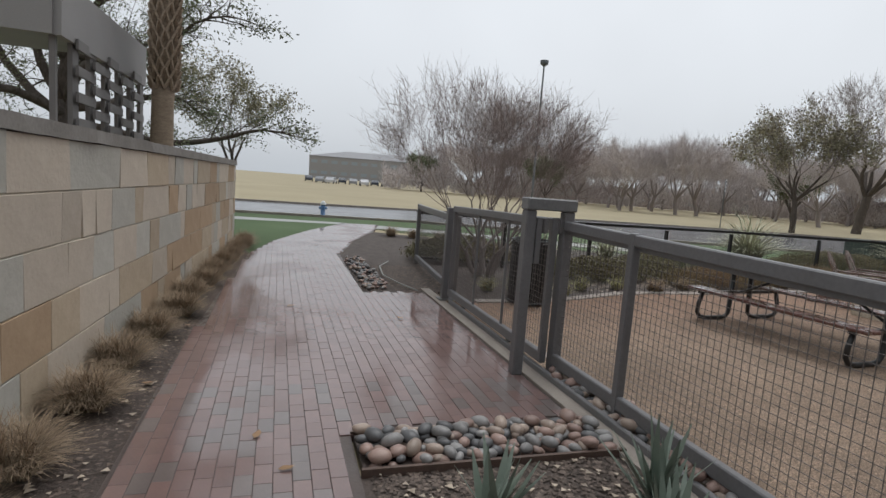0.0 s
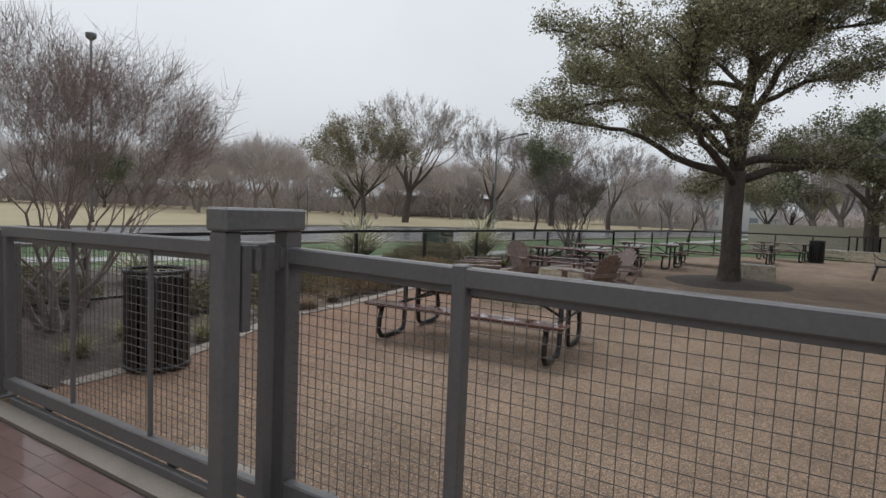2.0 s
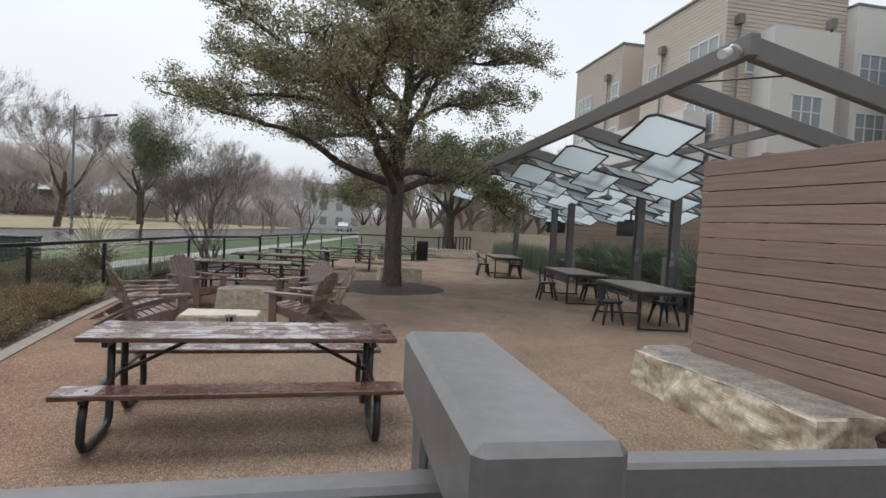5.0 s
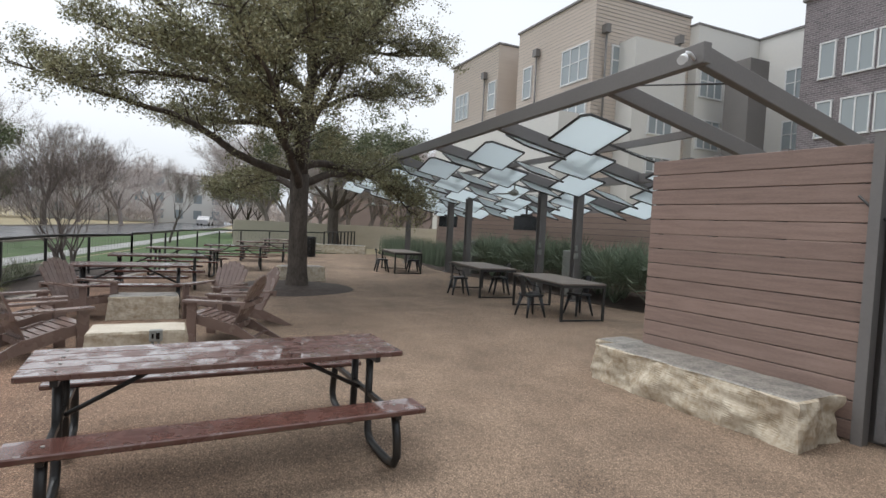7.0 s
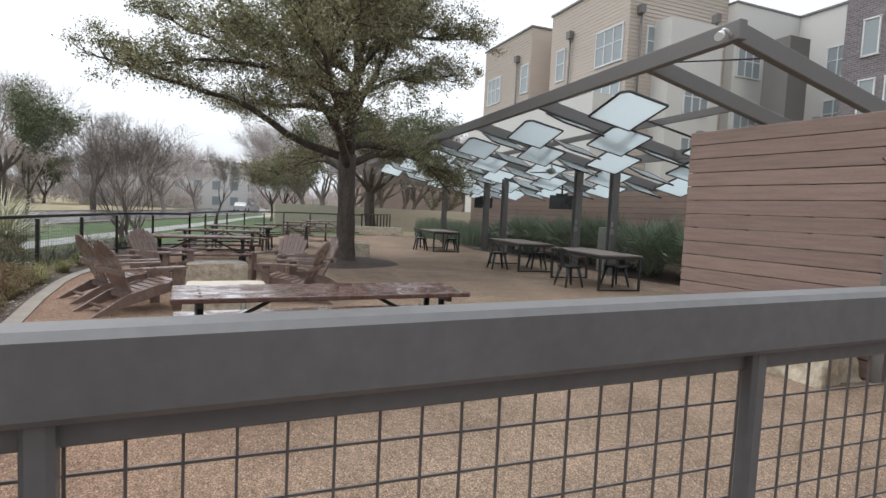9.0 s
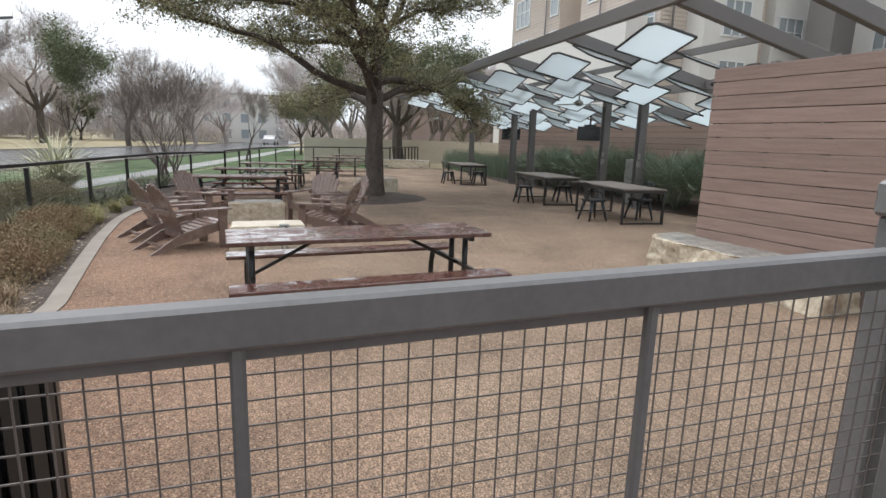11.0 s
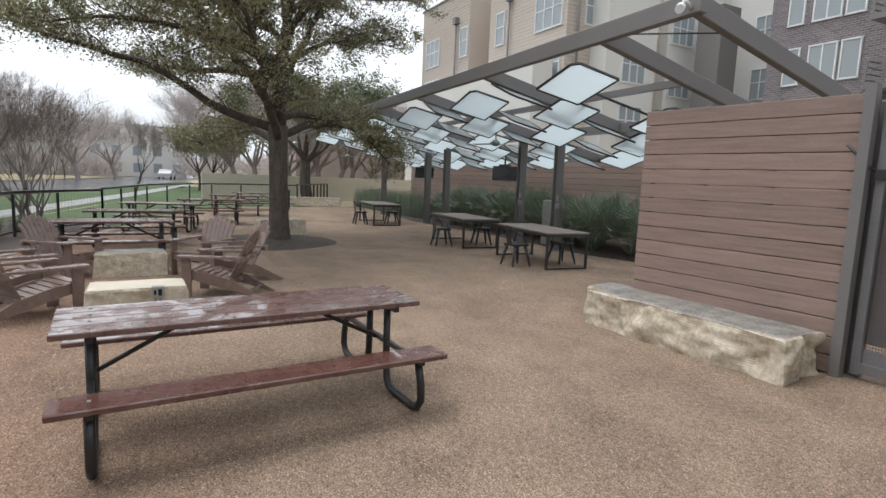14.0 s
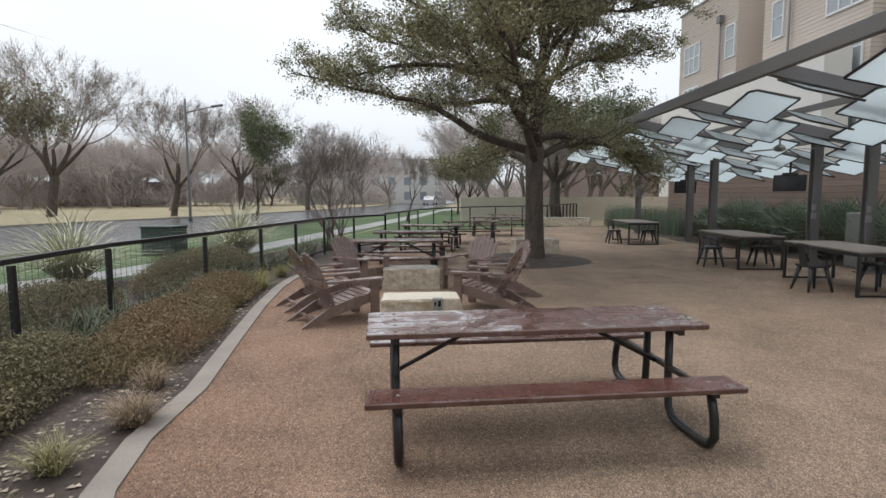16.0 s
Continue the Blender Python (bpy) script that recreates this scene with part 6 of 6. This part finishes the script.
stone_bed("bed of rounded river stones set in the brick path", 0.0, 1.62, 2.56, 2.97, 150, 0.058, 1, -0.01)
stone_bed("rounded river stones between the gate rail and the fence", 1.80, 2.03, -0.6, 3.9, 240, 0.056, 2, 0.012)
one("edge_strip", M_CONC, lambda bm: box(bm, (2.07, 1.0, -0.09), (0.09, 8.0, 0.21)), label="thin concrete edge of the patio under the fence", kind="structure")
one("stone_bed_base", M_SAND, lambda bm: box(bm, (1.9, 1.0, -0.05), (0.24, 6.0, 0.11)), label="dark soil under the river stones", kind="structure")
stone_bed("small river stones beside the mulch bed", 0.74, 1.12, 7.62, 10.8, 210, 0.038, 3, 0.0)
one("stone_bed_base", M_SAND, lambda bm: box(bm, (0.8, 2.765, -0.05), (1.66, 0.5, 0.08)), label="dark soil under the river stones", kind="structure")
one("edging", M_RUST, lambda bm: (box(bm, (0.8, 2.51, -0.02), (1.7, 0.025, 0.10)), box(bm, (0.8, 3.015, -0.03), (1.7, 0.02, 0.08))), label="rusty steel edging round the river stones", kind="structure")
one("hose", M_BOX, lambda bm: tube(bm, [(1.5, 7.5, 0.02), (1.3, 7.9, 0.05), (1.2, 8.7, 0.03), (1.28, 9.5, 0.05), (1.6, 10.3, 0.03)], 0.012, 6), label="pale irrigation hose lying on the mulch", category="hose")


def scatter(name, label, spots, size, material, seed, flat=0.5, z=0.0):
    gg = np.random.default_rng(seed)
    p = np.array(spots)
    n = len(p)
    tet = np.array([(1, 0, 0), (-0.5, 0.8, 0), (-0.5, -0.8, 0), (0, 0, 1.0)])
    s = size * gg.uniform(0.5, 1.5, (n, 1, 1))
    a = gg.uniform(0, math.tau, n)
    R = np.stack([np.stack([np.cos(a), -np.sin(a), 0 * a], 1), np.stack([np.sin(a), np.cos(a), 0 * a], 1), np.stack([0 * a, 0 * a, 0 * a + flat], 1)], 1)
    v = np.einsum("nij,kj->nki", R, tet) * s + np.concatenate([p, np.full((n, 1), z)], 1)[:, None]
    f = np.array([(0, 1, 3), (1, 2, 3), (2, 0, 3)])
    fs = (np.arange(n)[:, None, None] * 4 + f).reshape(-1, 3)
    ob = mesh_np(name, v.reshape(-1, 3), fs, material, None, label, "stuff")


gg = np.random.default_rng(3)
spots = np.stack([gg.uniform(2.1, 12, 130000), gg.uniform(-2.5, 8.0, 130000)], 1)
spots = spots[np.interp(spots[:, 0], [2.2, 4.3, 5.3, 8.4, 12], [6.7, 6.9, 7.4, 7.75, 8.1]) > spots[:, 1]]
scatter("gravel", "loose granite grit on the patio", spots[:120000], 0.0075, M_GRIT, 4, 0.5, 0.0)
spots = np.concatenate([np.stack([gg.uniform(-2.0, -1.4, 5000), gg.uniform(2, 11, 5000)], 1) + np.array([[0.0, 0.0]]), np.stack([gg.uniform(0, 1.55, 5000), gg.uniform(1.2, 2.55, 5000)], 1), np.stack([gg.uniform(5.2, 14, 9000), gg.uniform(7.9, 9.3, 9000)], 1), np.stack([gg.uniform(1.2, 2.2, 3000), gg.uniform(7.2, 10, 3000)], 1)])
spots[:5000, 0] += 0.045 * (spots[:5000, 1] - 2)
scatter("bark_chips", "loose bark chips on the beds", spots, 0.018, M_CHIP, 5, 0.35, -0.012)
M_LITTER = mat("pale_leaf_litter", (0.46, 0.39, 0.31), 0.8, (0.30, 0.24, 0.18), 9, 0.8, 0.2, 60, spread=0.4, island=True)
litter = np.concatenate([np.stack([gg.uniform(4.6, 12, 700), gg.uniform(7.7, 8.5, 700)], 1), np.stack([gg.uniform(-1.9, -1.35, 260), gg.uniform(2, 11, 260)], 1), np.stack([gg.uniform(0, 1.6, 160), gg.uniform(1.2, 2.5, 160)], 1)])
litter = litter[(litter[:, 0] < 2) | (litter[:, 1] > np.interp(litter[:, 0], [4.1, 5.0, 5.7, 6.7, 8.36, 10.3, 12], [7.35, 7.7, 7.82, 7.82, 8.04, 8.28, 8.4]))]
scatter("leaf_litter", "pale leaf fragments on the mulch", litter, 0.022, M_LITTER, 12, 0.2, 0.0)
for k, (x, y) in enumerate(((-0.45, 2.62), (-0.62, 3.05), (0.9, 5.9), (-1.42, 4.0), (-1.38, 5.6), (-0.35, 6.5))):
    q = B()
    L_ = 0.045
    pts = [(-L_, 0, 0.004), (-0.4 * L_, 0.5 * L_, 0.012), (0.5 * L_, 0.45 * L_, 0.01), (L_, 0, 0.02), (0.5 * L_, -0.45 * L_, 0.012), (-0.4 * L_, -0.5 * L_, 0.008)]
    q.faces.new([q.verts.new(p) for p in pts])
    ob = part("fallen_leaf", q, M_DRYLEAF, None, "dry brown leaf lying on the ground")
    ob.matrix_world = pose(x, y, 0.004, 0, 0, k * 70)
    tagged(ob, category="leaf", group="fallen leaves")

# wall blocks
rng = random.Random(21)


def block_mesh(L, h, k):
    q = B()
    box(q, (0, 0, 0), (0.09, L - 0.004, h - 0.010), bevel=0.003)
    for v in q.verts:
        if v.co.x > 0:
            v.co.x += 0.014 * noise.noise(v.co * 4 + Vector((k, 0, 0)))
    me = bpy.data.meshes.new("stone_block")
    q.to_mesh(me)
    q.free()
    return me


rz_wall = -math.degrees(math.atan(0.060))
for row in range(5):
    s = -rng.uniform(0, 0.4)
    while s < WALL_L:
        L = min(rng.choice((0.26, 0.34, 0.45, 0.6, 0.8, 1.0)), max(WALL_L - s, 0.1))
        h = wall_top(s + L / 2) / 5
        me = block_mesh(L, h, s * 3 + row)
        me.materials.append(rng.choices(M_BLK, (6, 2.2, 2.5, 2.6))[0])
        ob = new("stone_block", me)
        ob.parent = swall
        ob.matrix_basis = pose(*wall_point(s + L / 2, h * (row + 0.5), 0.005), 0, 0, rz_wall)
        s += L
for z in (0.2, 0.6, 1.0, 1.4):
    me = block_mesh(0.38, 0.34, z)
    me.materials.append(M_BLK[3])
    ob = new("stone_block", me)
    ob.parent = swall
    ob.matrix_basis = pose(*wall_point(WALL_L - 0.0, z * 0.84, -0.19), 0, 0, 90 + rz_wall)


# pavers
def in_path(x, y):
    left = np.interp(y, [-3, 2.6, 4.45, 7.85, 11.1, 13.1, 15.9, 19.4], [-1.35, -1.35, -1.34, -1.23, -1.05, -0.66, 0.24, 1.8])
    right = -0.06 if y < 3.05 else 1.64 if y < 7.5 else np.interp(y, [7.5, 11.3, 14.0, 16.6, 19.4], [0.68, 0.76, 1.4, 2.33, 2.95])
    return left + 0.03 < x < right - 0.03


paving = thing("paving", "wet red and grey clay pavers in running bond", "paving", kind="structure")
q = B()
box(q, (0, 0, 0), (0.0975, 0.1975, 0.05), bevel=0.002)
PB = bpy.data.meshes.new("brick")
q.to_mesh(PB)
q.free()
PB2 = PB.copy()
PB.materials.append(M_BRICK)
PB2.materials.append(M_BRICKG)
near_n = 0
bv, bf = [], []
base_v = [tuple(v.co) for v in PB.vertices]
base_f = [tuple(p.vertices) for p in PB.polygons]
for j in range(-4, 96):
    for i in range(-16, 33):
        x = i * 0.1 + 0.03
        y = j * 0.2 + (0.1 if i % 2 else 0)
        if y < 0.6 or not in_path(x, y):
            continue
        z = -0.026 + rng.uniform(-0.0015, 0.0015)
        if 1.9 < y < 4.0:
            ob = new("brick", PB2 if rng.random() < 0.3 else PB)
            ob.parent = paving
            ob.location = (x, y, z)
            near_n += 1
        else:
            k0 = len(bv)
            bv += [(x + a, y + b, z + c) for a, b, c in base_v]
            bf += [tuple(k0 + v for v in f) for f in base_f]
raw("bricks", bv, bf, M_BRICKS, paving, "", "stuff")
